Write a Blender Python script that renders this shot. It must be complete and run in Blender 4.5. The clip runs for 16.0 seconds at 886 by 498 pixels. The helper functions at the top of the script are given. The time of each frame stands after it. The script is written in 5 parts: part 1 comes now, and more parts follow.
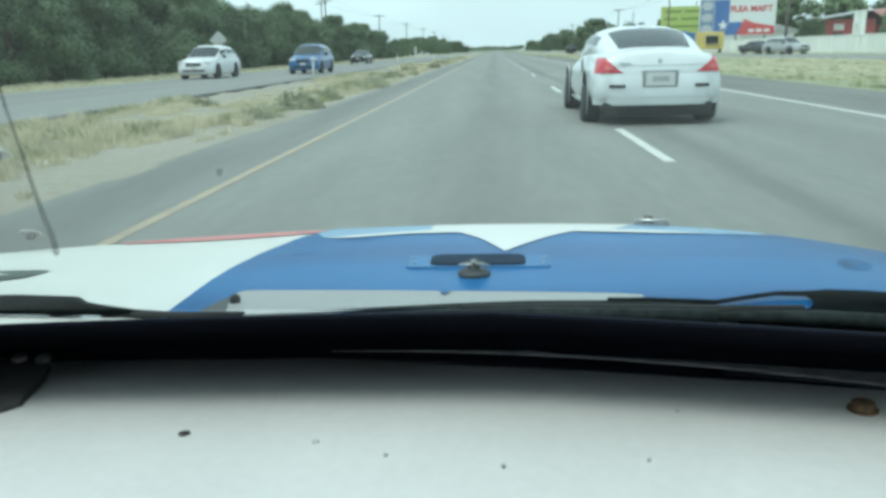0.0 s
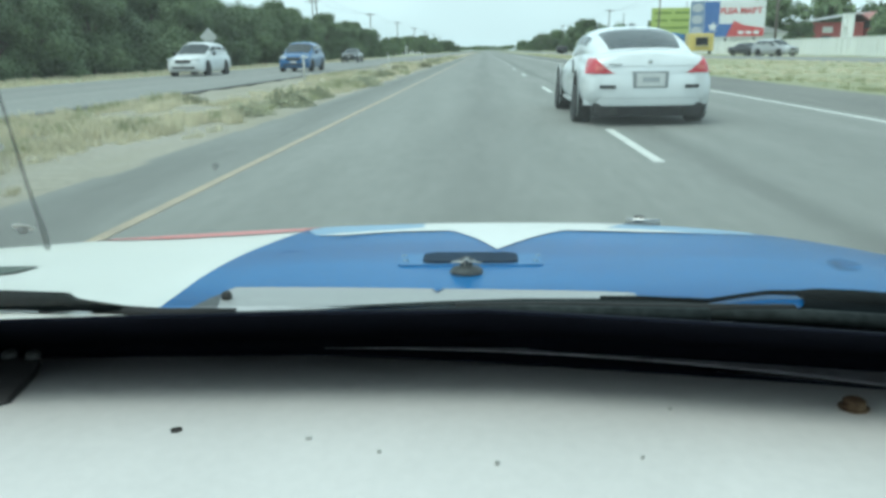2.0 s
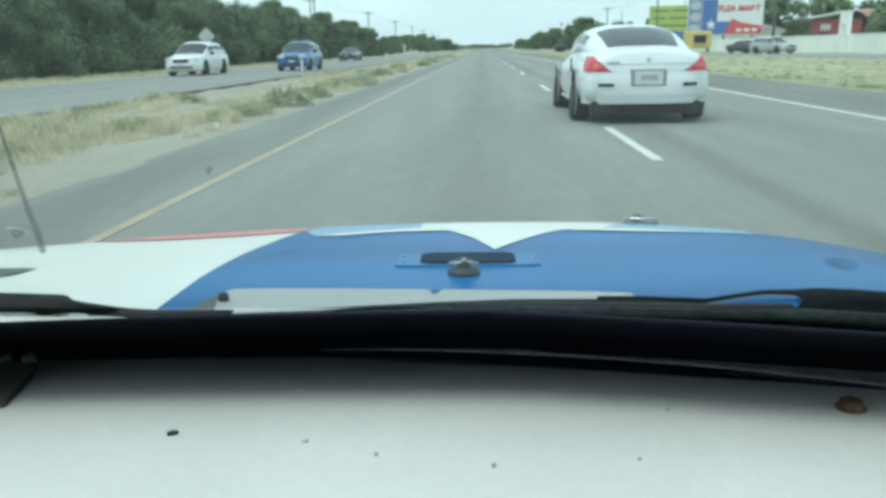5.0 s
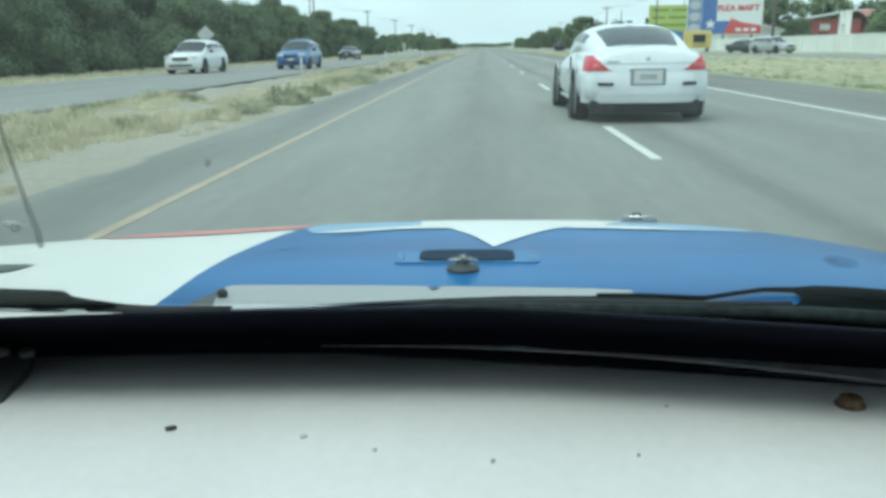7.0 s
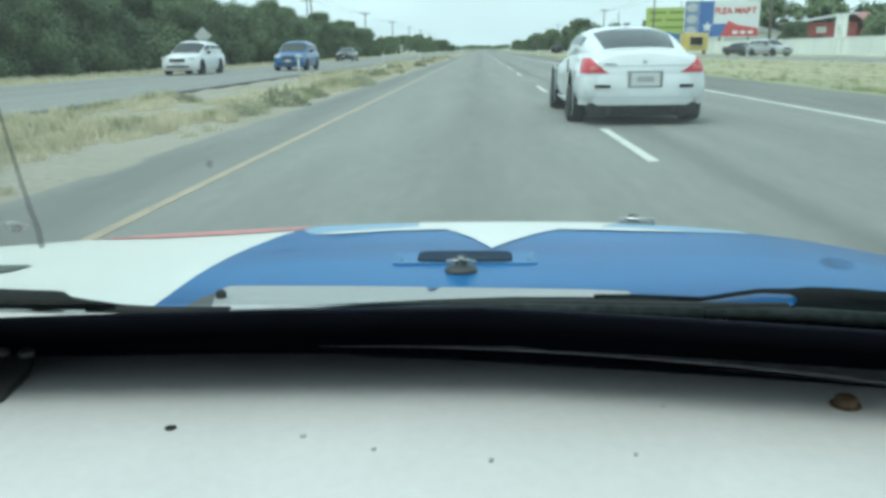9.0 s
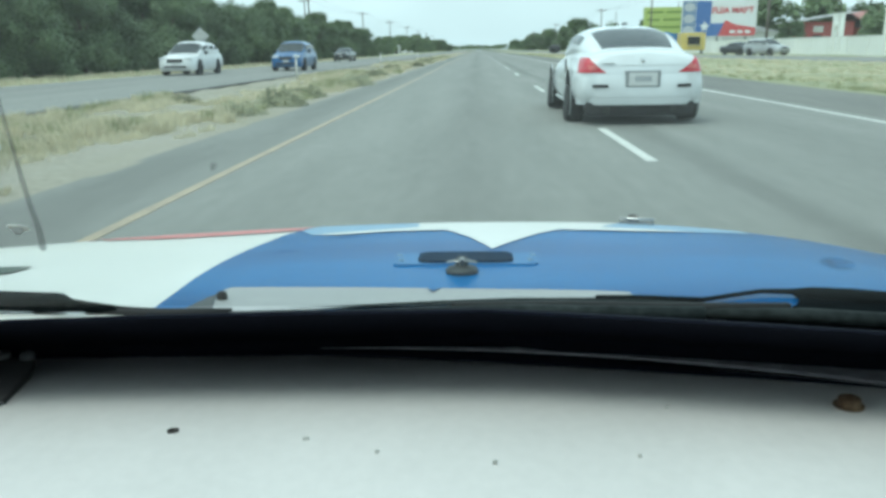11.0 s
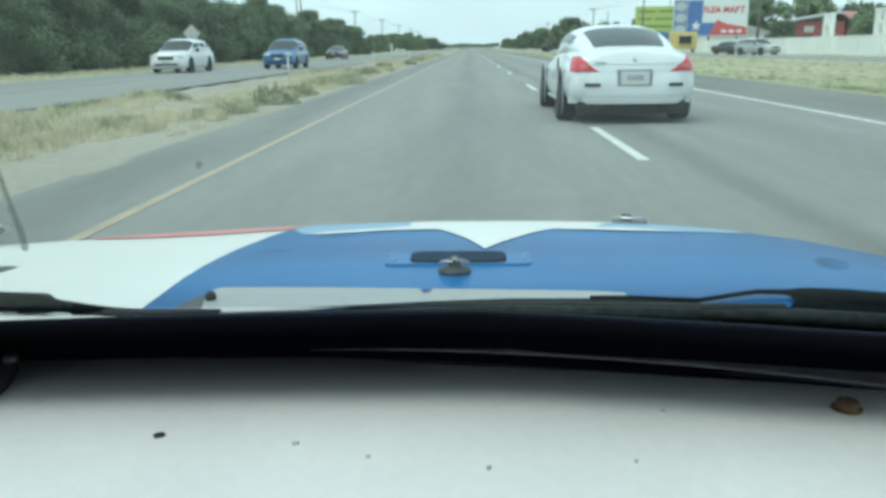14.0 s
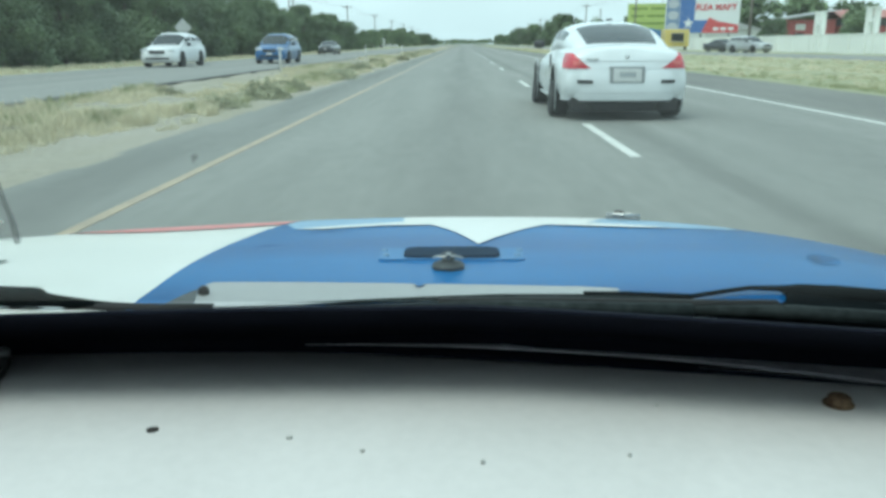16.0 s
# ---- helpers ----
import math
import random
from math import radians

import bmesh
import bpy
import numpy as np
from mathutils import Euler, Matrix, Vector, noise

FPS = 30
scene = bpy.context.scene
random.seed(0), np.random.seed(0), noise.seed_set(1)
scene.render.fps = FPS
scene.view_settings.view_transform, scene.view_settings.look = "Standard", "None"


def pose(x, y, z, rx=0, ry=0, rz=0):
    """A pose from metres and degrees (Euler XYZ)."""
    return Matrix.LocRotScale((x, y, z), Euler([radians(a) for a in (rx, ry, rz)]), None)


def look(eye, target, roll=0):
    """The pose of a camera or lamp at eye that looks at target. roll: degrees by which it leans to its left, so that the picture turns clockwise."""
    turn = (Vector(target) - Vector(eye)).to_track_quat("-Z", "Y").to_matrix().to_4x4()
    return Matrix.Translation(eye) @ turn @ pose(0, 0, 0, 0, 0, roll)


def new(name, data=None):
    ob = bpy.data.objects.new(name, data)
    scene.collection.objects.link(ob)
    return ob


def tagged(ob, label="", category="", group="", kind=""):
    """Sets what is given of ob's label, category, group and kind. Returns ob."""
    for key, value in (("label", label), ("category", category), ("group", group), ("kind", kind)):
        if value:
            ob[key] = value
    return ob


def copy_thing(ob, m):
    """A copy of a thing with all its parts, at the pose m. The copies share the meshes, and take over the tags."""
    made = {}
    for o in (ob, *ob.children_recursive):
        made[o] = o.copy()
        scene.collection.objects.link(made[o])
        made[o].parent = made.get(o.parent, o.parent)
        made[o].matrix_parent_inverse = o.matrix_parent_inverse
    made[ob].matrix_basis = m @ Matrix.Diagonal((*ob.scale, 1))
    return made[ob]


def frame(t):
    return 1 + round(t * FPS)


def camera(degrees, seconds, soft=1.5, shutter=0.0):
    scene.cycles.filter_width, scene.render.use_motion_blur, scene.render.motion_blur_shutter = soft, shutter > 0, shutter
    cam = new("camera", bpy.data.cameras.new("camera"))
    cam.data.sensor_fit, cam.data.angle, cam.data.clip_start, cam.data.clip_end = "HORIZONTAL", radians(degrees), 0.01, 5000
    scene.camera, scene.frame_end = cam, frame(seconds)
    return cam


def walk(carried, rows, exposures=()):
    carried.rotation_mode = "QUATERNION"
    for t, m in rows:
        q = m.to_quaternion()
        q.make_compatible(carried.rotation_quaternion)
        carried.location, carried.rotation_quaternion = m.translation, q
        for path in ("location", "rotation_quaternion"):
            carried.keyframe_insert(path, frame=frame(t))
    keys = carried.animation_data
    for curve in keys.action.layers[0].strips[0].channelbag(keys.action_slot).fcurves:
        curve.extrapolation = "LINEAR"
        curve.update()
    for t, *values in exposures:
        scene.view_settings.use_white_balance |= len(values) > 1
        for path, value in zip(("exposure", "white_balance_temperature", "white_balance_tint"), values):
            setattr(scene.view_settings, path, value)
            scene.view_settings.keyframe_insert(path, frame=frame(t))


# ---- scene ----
cam = camera(60.7, 16.0, soft=3.4)
# seconds, place, pitch, lean, heading of the camera, which stays inside the car
TURNS = [
    (0.0, 0.0029, -0.0028, 1.0508, 75.39, 1.43, 3.76),
    (0.5, 0.0044, -0.0062, 1.0520, 75.40, 1.47, 3.71),
    (1.0, 0.0010, -0.0044, 1.0515, 75.35, 1.40, 3.40),
    (1.5, 0.0045, -0.0020, 1.0513, 75.42, 2.22, 3.97),
    (2.0, 0.0003, -0.0028, 1.0494, 75.32, 0.94, 3.10),
    (2.5, 0.0016, -0.0026, 1.0527, 75.16, 1.19, 2.88),
    (3.0, -0.0006, 0.0011, 1.0495, 75.27, 1.10, 2.47),
    (3.5, 0.0009, -0.0013, 1.0502, 75.20, 1.00, 2.94),
    (4.0, 0.0014, -0.0013, 1.0504, 75.21, 1.06, 2.93),
    (6.5, 0.0023, -0.0013, 1.0513, 75.22, 1.22, 3.03),
    (7.0, 0.0015, -0.0010, 1.0488, 75.13, 0.97, 2.92),
    (7.5, 0.0023, -0.0023, 1.0503, 75.20, 1.04, 3.07),
    (8.0, -0.0000, -0.0006, 1.0511, 75.06, 0.61, 2.66),
    (8.5, 0.0018, -0.0025, 1.0510, 75.07, 0.99, 2.89),
    (9.0, 0.0007, -0.0039, 1.0490, 75.26, 0.83, 2.73),
    (11.5, -0.0021, -0.0018, 1.0500, 75.25, 0.91, 2.53),
    (12.0, -0.0020, 0.0045, 1.0503, 75.07, 0.52, 2.63),
    (12.5, 0.0008, -0.0002, 1.0503, 75.08, 0.78, 2.65),
    (13.0, -0.0007, 0.0063, 1.0492, 74.96, 0.92, 2.57),
    (13.5, 0.0006, -0.0031, 1.0512, 75.02, 0.93, 2.59),
    (14.0, -0.0028, 0.0056, 1.0486, 75.13, 0.72, 1.99),
    (14.5, -0.0019, 0.0026, 1.0501, 75.06, 0.56, 2.00),
    (15.0, -0.0067, 0.0123, 1.0467, 74.86, 0.07, 1.41),
    (15.5, -0.0030, 0.0029, 1.0481, 74.93, 0.38, 1.63),
    (16.0, -0.0044, 0.0056, 1.0479, 74.83, 0.36, 1.45),
]
EYE = (0.0, 0.0, 1.05)
walk(cam, [(t, pose(*place)) for t, *place in TURNS],
     exposures=[(0.0, 0.18, 5700, -11.0), (16.0, 0.18, 5700, -11.0)])

# ---- light: a bright, thinly overcast midday sky ----
world = bpy.data.worlds.new("sky")
scene.world = world
world.use_nodes = True
wn, wl = world.node_tree.nodes, world.node_tree.links
wn.clear()
sky = wn.new("ShaderNodeTexSky")
sky.sky_type, sky.sun_disc = "NISHITA", False
sky.sun_elevation, sky.sun_rotation = radians(62), radians(-130)
sky.air_density, sky.dust_density, sky.ozone_density = 1.0, 6.0, 1.0
cloud = wn.new("ShaderNodeMix")
cloud.data_type = "RGBA"
cloud.inputs[0].default_value = 0.72
cloud.inputs[7].default_value = (7.6, 8.3, 8.6, 1)
tex = wn.new("ShaderNodeTexCoord")
veil = wn.new("ShaderNodeTexNoise")
veil.inputs["Scale"].default_value, veil.inputs["Detail"].default_value = 2.2, 4.0
stretch = wn.new("ShaderNodeMapping")
stretch.inputs["Scale"].default_value = (1, 1, 4)
tone = wn.new("ShaderNodeMapRange")
tone.inputs[1].default_value, tone.inputs[2].default_value = 0.3, 0.7
tone.inputs[3].default_value, tone.inputs[4].default_value = 0.6, 0.84
back, out = wn.new("ShaderNodeBackground"), wn.new("ShaderNodeOutputWorld")
back.inputs["Strength"].default_value = 0.14
wl.new(tex.outputs["Generated"], stretch.inputs[0])
wl.new(stretch.outputs[0], veil.inputs["Vector"])
wl.new(veil.outputs["Fac"], tone.inputs[0])
wl.new(tone.outputs[0], cloud.inputs[0])
wl.new(sky.outputs[0], cloud.inputs[6])
wl.new(cloud.outputs[2], back.inputs[0])
wl.new(back.outputs[0], out.inputs[0])

sun = new("sun", bpy.data.lights.new("sun", "SUN"))
sun.data.energy, sun.data.angle, sun.data.color = 1.1, radians(25), (1.0, 0.95, 0.88)
sun.matrix_world = look((-45, -38, 110), (0, 0, 0))


# ---- materials ----
def mat(name, rgb, rough=0.6, metal=0.0, vary=0.15, size=3.0, fine=60.0, bump=0.0, depth=0.002, coat=0.0,
        second=None, stretch=(1, 1, 1), contrast=(0.35, 0.65), island=0.0, spec=0.5, each=0.0, along=1.0):
    """A surface with two scales of variation: broad patches of `size` per metre and grain of `fine` per metre."""
    m = bpy.data.materials.new(name)
    m.use_nodes = True
    n, l = m.node_tree.nodes, m.node_tree.links
    b = n["Principled BSDF"]
    b.inputs["Roughness"].default_value, b.inputs["Metallic"].default_value = rough, metal
    b.inputs["Coat Weight"].default_value = coat
    b.inputs["Specular IOR Level"].default_value = spec
    tc, mp = n.new("ShaderNodeTexCoord"), n.new("ShaderNodeMapping")
    mp.inputs["Scale"].default_value = stretch
    l.new(tc.outputs["Object"], mp.inputs[0])
    broad, grain = n.new("ShaderNodeTexNoise"), n.new("ShaderNodeTexNoise")
    broad.inputs["Scale"].default_value, broad.inputs["Detail"].default_value = size, 5
    grain.inputs["Scale"].default_value, grain.inputs["Detail"].default_value = fine, 3
    l.new(mp.outputs[0], broad.inputs["Vector"])
    if along != 1.0:
        drawn = n.new("ShaderNodeMapping")
        drawn.inputs["Scale"].default_value = (1, along, 1)
        l.new(tc.outputs["Object"], drawn.inputs[0])
        l.new(drawn.outputs[0], grain.inputs["Vector"])
    else:
        l.new(tc.outputs["Object"], grain.inputs["Vector"])
    ramp = n.new("ShaderNodeMapRange")
    ramp.inputs[1].default_value, ramp.inputs[2].default_value = contrast
    l.new(broad.outputs["Fac"], ramp.inputs[0])
    mix = n.new("ShaderNodeMix")
    mix.data_type = "RGBA"
    dark = second or tuple(c * (1 - vary) for c in rgb)
    mix.inputs[6].default_value, mix.inputs[7].default_value = (*dark, 1), (*rgb, 1)
    l.new(ramp.outputs[0], mix.inputs[0])
    hsv = n.new("ShaderNodeHueSaturation")
    gr = n.new("ShaderNodeMapRange")
    gr.inputs[1].default_value, gr.inputs[2].default_value = 0.25, 0.75
    gr.inputs[3].default_value, gr.inputs[4].default_value = 1 - vary, 1 + vary
    l.new(grain.outputs["Fac"], gr.inputs[0])
    l.new(mix.outputs[2], hsv.inputs["Color"])
    if island:
        if each:
            info, er, em = n.new("ShaderNodeObjectInfo"), n.new("ShaderNodeMapRange"), n.new("ShaderNodeMath")
            er.inputs[3].default_value, er.inputs[4].default_value = 1 - each, 1 + each
            em.operation = "MULTIPLY"
            l.new(info.outputs["Random"], er.inputs[0])
        geo = n.new("ShaderNodeNewGeometry")
        ir, mul = n.new("ShaderNodeMapRange"), n.new("ShaderNodeMath")
        ir.inputs[3].default_value, ir.inputs[4].default_value = 1 - island, 1 + island
        mul.operation = "MULTIPLY"
        l.new(geo.outputs["Random Per Island"], ir.inputs[0])
        l.new(ir.outputs[0], mul.inputs[0])
        l.new(gr.outputs[0], mul.inputs[1])
        if each:
            l.new(mul.outputs[0], em.inputs[0])
            l.new(er.outputs[0], em.inputs[1])
        l.new(em.outputs[0] if each else mul.outputs[0], hsv.inputs["Value"])
    else:
        l.new(gr.outputs[0], hsv.inputs["Value"])
    l.new(hsv.outputs[0], b.inputs["Base Color"])
    if bump:
        bp = n.new("ShaderNodeBump")
        bp.inputs["Strength"].default_value, bp.inputs["Distance"].default_value = bump, depth
        l.new(grain.outputs["Fac"], bp.inputs["Height"])
        l.new(bp.outputs[0], b.inputs["Normal"])
    return m


def glass_mat(name, tint, gloss=1.0, dust_haze=0.039):
    """Thin clear sheet: lets light straight through and mirrors a little, more at a slant."""
    m = bpy.data.materials.new(name)
    m.use_nodes = True
    n, l = m.node_tree.nodes, m.node_tree.links
    n.remove(n["Principled BSDF"])
    clear, shine, fr, mix = n.new("ShaderNodeBsdfTransparent"), n.new("ShaderNodeBsdfGlossy"), n.new("ShaderNodeFresnel"), n.new("ShaderNodeMixShader")
    clear.inputs[0].default_value = (*tint, 1)
    shine.inputs["Roughness"].default_value = 0.03
    shine.inputs["Color"].default_value = (gloss, gloss, gloss, 1)
    fr.inputs[0].default_value = 1.16
    l.new(fr.outputs[0], mix.inputs[0])
    l.new(clear.outputs[0], mix.inputs[1])
    l.new(shine.outputs[0], mix.inputs[2])
    # pale dust film that also stands in for the haze outside
    film, veil2, cover, speck = n.new("ShaderNodeBsdfTranslucent"), n.new("ShaderNodeMixShader"), n.new("ShaderNodeMapRange"), n.new("ShaderNodeTexNoise")
    tc = n.new("ShaderNodeTexCoord")
    film.inputs[0].default_value = (0.75, 0.76, 0.74, 1)
    speck.inputs["Scale"].default_value, speck.inputs["Detail"].default_value = 7.0, 6.0
    cover.inputs[3].default_value, cover.inputs[4].default_value = 0.7 * dust_haze, 1.3 * dust_haze
    l.new(tc.outputs["Object"], speck.inputs["Vector"])
    l.new(speck.outputs["Fac"], cover.inputs[0])
    # the haze film thins towards the foot, so the wiper arms stay dark
    place, foot_fade, film_cover = n.new("ShaderNodeSeparateXYZ"), n.new("ShaderNodeMapRange"), n.new("ShaderNodeMath")
    foot_fade.inputs[1].default_value, foot_fade.inputs[2].default_value, foot_fade.inputs[3].default_value = 0.862, 0.905, 0.12
    film_cover.operation = "MULTIPLY"
    l.new(tc.outputs["Object"], place.inputs[0])
    l.new(place.outputs[2], foot_fade.inputs[0])
    l.new(cover.outputs[0], film_cover.inputs[0])
    l.new(foot_fade.outputs[0], film_cover.inputs[1])
    l.new(film_cover.outputs[0], veil2.inputs[0])
    l.new(mix.outputs[0], veil2.inputs[1])
    l.new(film.outputs[0], veil2.inputs[2])
    l.new(veil2.outputs[0], n["Material Output"].inputs[0])
    return m


ASPHALT = mat("worn_asphalt", (0.238, 0.240, 0.219), 0.88, vary=0.075, size=1.7, fine=9, bump=0.12, depth=0.003, along=0.25,
              second=(0.205, 0.208, 0.189), stretch=(1.0, 0.10, 1))
SHOULDER = mat("shoulder_asphalt", (0.178, 0.176, 0.158), 0.9, vary=0.14, size=0.9, fine=12, bump=0.2, depth=0.003, along=0.2,
               second=(0.138, 0.137, 0.126), stretch=(1, 0.15, 1))
OLD_ASPHALT = mat("pale_asphalt", (0.250, 0.250, 0.228), 0.9, vary=0.12, size=0.8, fine=12, second=(0.198, 0.198, 0.185), stretch=(1, 0.03, 1))


def lane_wear(m, bands):
    """Darkens stretches across the road, rows of (place, half width, strength), with ragged edges: oil in lane middles, an open seam."""
    n, l = m.node_tree.nodes, m.node_tree.links
    b = n["Principled BSDF"]
    colour = b.inputs["Base Color"].links[0].from_socket
    tc, sep, ragged, mp = n.new("ShaderNodeTexCoord"), n.new("ShaderNodeSeparateXYZ"), n.new("ShaderNodeTexNoise"), n.new("ShaderNodeMapping")
    mp.inputs["Scale"].default_value = (1, 0.10, 1)
    ragged.inputs["Scale"].default_value, ragged.inputs["Detail"].default_value = 1.3, 6
    l.new(tc.outputs["Object"], sep.inputs[0])
    l.new(tc.outputs["Object"], mp.inputs[0])
    l.new(mp.outputs[0], ragged.inputs["Vector"])

    def op(kind, p, q=None):
        x = n.new("ShaderNodeMath")
        x.operation = kind
        for k, v in enumerate((p, q)):
            if v is not None:
                if isinstance(v, (int, float)):
                    x.inputs[k].default_value = v
                else:
                    l.new(v, x.inputs[k])
        return x.outputs[0]

    wander = op("MULTIPLY", op("SUBTRACT", ragged.outputs["Fac"], 0.5), 0.5)
    keep = None
    for place, half, strength in bands:
        d = op("DIVIDE", op("ADD", op("SUBTRACT", sep.outputs["X"], place), wander), half)
        g = op("EXPONENT", op("MULTIPLY", op("MULTIPLY", d, d), -1.0))
        blot = op("MULTIPLY", g, op("MULTIPLY", ragged.outputs["Fac"], 2.0 * strength))
        f = op("SUBTRACT", 1.0, blot)
        keep = f if keep is None else op("MULTIPLY", keep, f)
    hsv = n.new("ShaderNodeHueSaturation")
    l.new(colour, hsv.inputs["Color"])
    l.new(keep, hsv.inputs["Value"])
    l.new(hsv.outputs[0], b.inputs["Base Color"])


lane_wear(ASPHALT, [(-0.1, 0.42, 0.15), (3.7, 0.50, 0.12), (2.10, 0.20, 0.26), (-2.95, 0.48, 0.24), (5.05, 0.25, 0.07)])
# dark colour for the shade along the far pavement's edge
EDGE_SHADE = mat("pavement_edge_shade", (0.07, 0.068, 0.06), 0.9, vary=0.25, size=2, fine=40)
LINE_WHITE = mat("white_road_paint", (0.60, 0.60, 0.56), 0.7, vary=0.12, size=5, fine=40, second=(0.4, 0.4, 0.38), contrast=(0.25, 0.5))
LINE_YELLOW = mat("faded_yellow_road_paint", (0.40, 0.33, 0.235), 0.75, vary=0.12, size=3, fine=40, second=(0.31, 0.265, 0.205), contrast=(0.25, 0.6))
DIRT = mat("dry_caliche_dirt", (0.315, 0.294, 0.242), 0.95, vary=0.16, size=0.5, fine=12, bump=0.6, depth=0.03,
           second=(0.27, 0.25, 0.18), contrast=(0.3, 0.62), stretch=(1, 0.35, 1))
VERGE = mat("dry_verge_turf", (0.36, 0.345, 0.225), 0.95, vary=0.14, size=0.16, fine=9, bump=0.6, depth=0.03,
            second=(0.245, 0.26, 0.145), stretch=(1, 0.3, 1))
FIELD = mat("far_field", (0.20, 0.20, 0.10), 0.95, vary=0.2, size=0.02, fine=0.5, second=(0.13, 0.15, 0.07))
GRASS_DRY = mat("straw_grass", (0.66, 0.60, 0.43), 0.8, vary=0.12, size=0.5, fine=3, second=(0.54, 0.50, 0.34), island=0.2)
GRASS_GREEN = mat("green_grass", (0.36, 0.37, 0.21), 0.8, vary=0.12, size=0.5, fine=3, second=(0.27, 0.29, 0.15), island=0.25)
LEAF = mat("mesquite_leaf", (0.16, 0.215, 0.10), 0.7, vary=0.12, size=0.35, fine=3, second=(0.105, 0.145, 0.072), island=0.2, each=0.28)
LEAF_B = mat("oak_leaf", (0.14, 0.19, 0.09), 0.7, vary=0.12, size=0.35, fine=3, second=(0.092, 0.128, 0.065), island=0.2, each=0.28)
BARK = mat("grey_bark", (0.14, 0.115, 0.09), 0.9, vary=0.3, size=6, fine=40, bump=0.5, depth=0.01)
WHITE_PAINT = mat("white_hood_paint", (0.88, 0.88, 0.83), 0.35, vary=0.02, size=4, fine=30, second=(0.81, 0.81, 0.76), coat=0.2)
BLUE_VINYL = mat("blue_vinyl", (0.004, 0.132, 0.370), 0.29, vary=0.06, size=4, fine=45, second=(0.001, 0.084, 0.268), stretch=(0.4, 1.7, 1), spec=0.14, contrast=(0.36, 0.62))
PALE_BLUE = mat("pale_blue_vinyl", (0.25, 0.41, 0.59), 0.35, vary=0.05, size=6, fine=40)
WHITE_VINYL = mat("white_vinyl", (0.82, 0.82, 0.79), 0.3, vary=0.03, size=8, fine=40)
RED_VINYL = mat("red_vinyl", (0.74, 0.25, 0.24), 0.35, vary=0.08, size=8, fine=40)
DASH_WHITE = mat("scuffed_white_dash_paint", (0.65, 0.62, 0.60), 0.6, vary=0.03, size=6, fine=120, bump=0.15, depth=0.0008, second=(0.59, 0.565, 0.545))
BLACK_FELT = mat("black_felt", (0.0085, 0.0095, 0.016), 0.95, vary=0.2, size=20, fine=200, spec=0.05)
BLACK_PLASTIC = mat("black_plastic", (0.008, 0.010, 0.011), 0.85, vary=0.3, size=12, fine=90, bump=0.2, depth=0.0005, spec=0.0)
GREY_PLASTIC = mat("sun_faded_grey_plastic", (0.42, 0.40, 0.42), 0.8, vary=0.2, size=14, fine=80, bump=0.2, depth=0.0006)
BRUSHED = mat("brushed_aluminium", (0.46, 0.46, 0.45), 0.5, metal=0.3, vary=0.08, size=10, fine=150, stretch=(0.2, 1, 1))
DARK_METAL = mat("dark_metal", (0.07, 0.065, 0.06), 0.5, metal=0.6, vary=0.2, size=20, fine=150)
STEEL = mat("zinc_steel", (0.45, 0.45, 0.44), 0.35, metal=0.9, vary=0.15, size=20, fine=150)
RUST = mat("rusty_bolt", (0.17, 0.115, 0.065), 0.8, metal=0.2, vary=0.4, size=60, fine=400, bump=0.4, depth=0.0006, second=(0.07, 0.035, 0.02))
RUBBER = mat("black_rubber", (0.018, 0.018, 0.018), 0.8, vary=0.2, size=10, fine=80)
WINDSHIELD = glass_mat("clear_polycarbonate", (0.97, 0.99, 0.985), 0.09)


# ---- mesh helpers ----
def part(name, bm, material, parent=None, label="", smooth=False):
    me = bpy.data.meshes.new(name)
    bmesh.ops.recalc_face_normals(bm, faces=bm.faces)
    if smooth:
        for f in bm.faces:
            f.smooth = True
    bm.to_mesh(me)
    bm.free()
    for m in (material if isinstance(material, (list, tuple)) else [material]):
        me.materials.append(m)
    ob = new(name, me)
    if parent:
        ob.parent = parent
    if label:
        tagged(ob, label)
    return ob


def thing(name, label, category, m=None, group="", kind=""):
    ob = new(name)
    ob.empty_display_size = 0.1
    tagged(ob, label, category, group, kind)
    if m is not None:
        ob.matrix_basis = m
    return ob


def box(x0, x1, y0, y1, z0, z1, bevel=0.0, bm=None):
    bm = bm or bmesh.new()
    c = bmesh.ops.create_cube(bm, size=1)["verts"]
    for v in c:
        v.co = Vector(((x0 + x1) / 2 + v.co.x * (x1 - x0), (y0 + y1) / 2 + v.co.y * (y1 - y0), (z0 + z1) / 2 + v.co.z * (z1 - z0)))
    if bevel:
        es = {e for v in c for e in v.link_edges}
        bmesh.ops.bevel(bm, geom=list(es), offset=bevel, segments=2, affect="EDGES", profile=0.6)
    return bm


def grid(nu, nv, fn, bm=None):
    """A sheet whose point (u, v), both from 0 to 1, lies at fn(u, v)."""
    bm = bm or bmesh.new()
    vs = [[bm.verts.new(fn(i / nu, j / nv)) for j in range(nv + 1)] for i in range(nu + 1)]
    for i in range(nu):
        for j in range(nv):
            bm.faces.new((vs[i][j], vs[i + 1][j], vs[i + 1][j + 1], vs[i][j + 1]))
    return bm


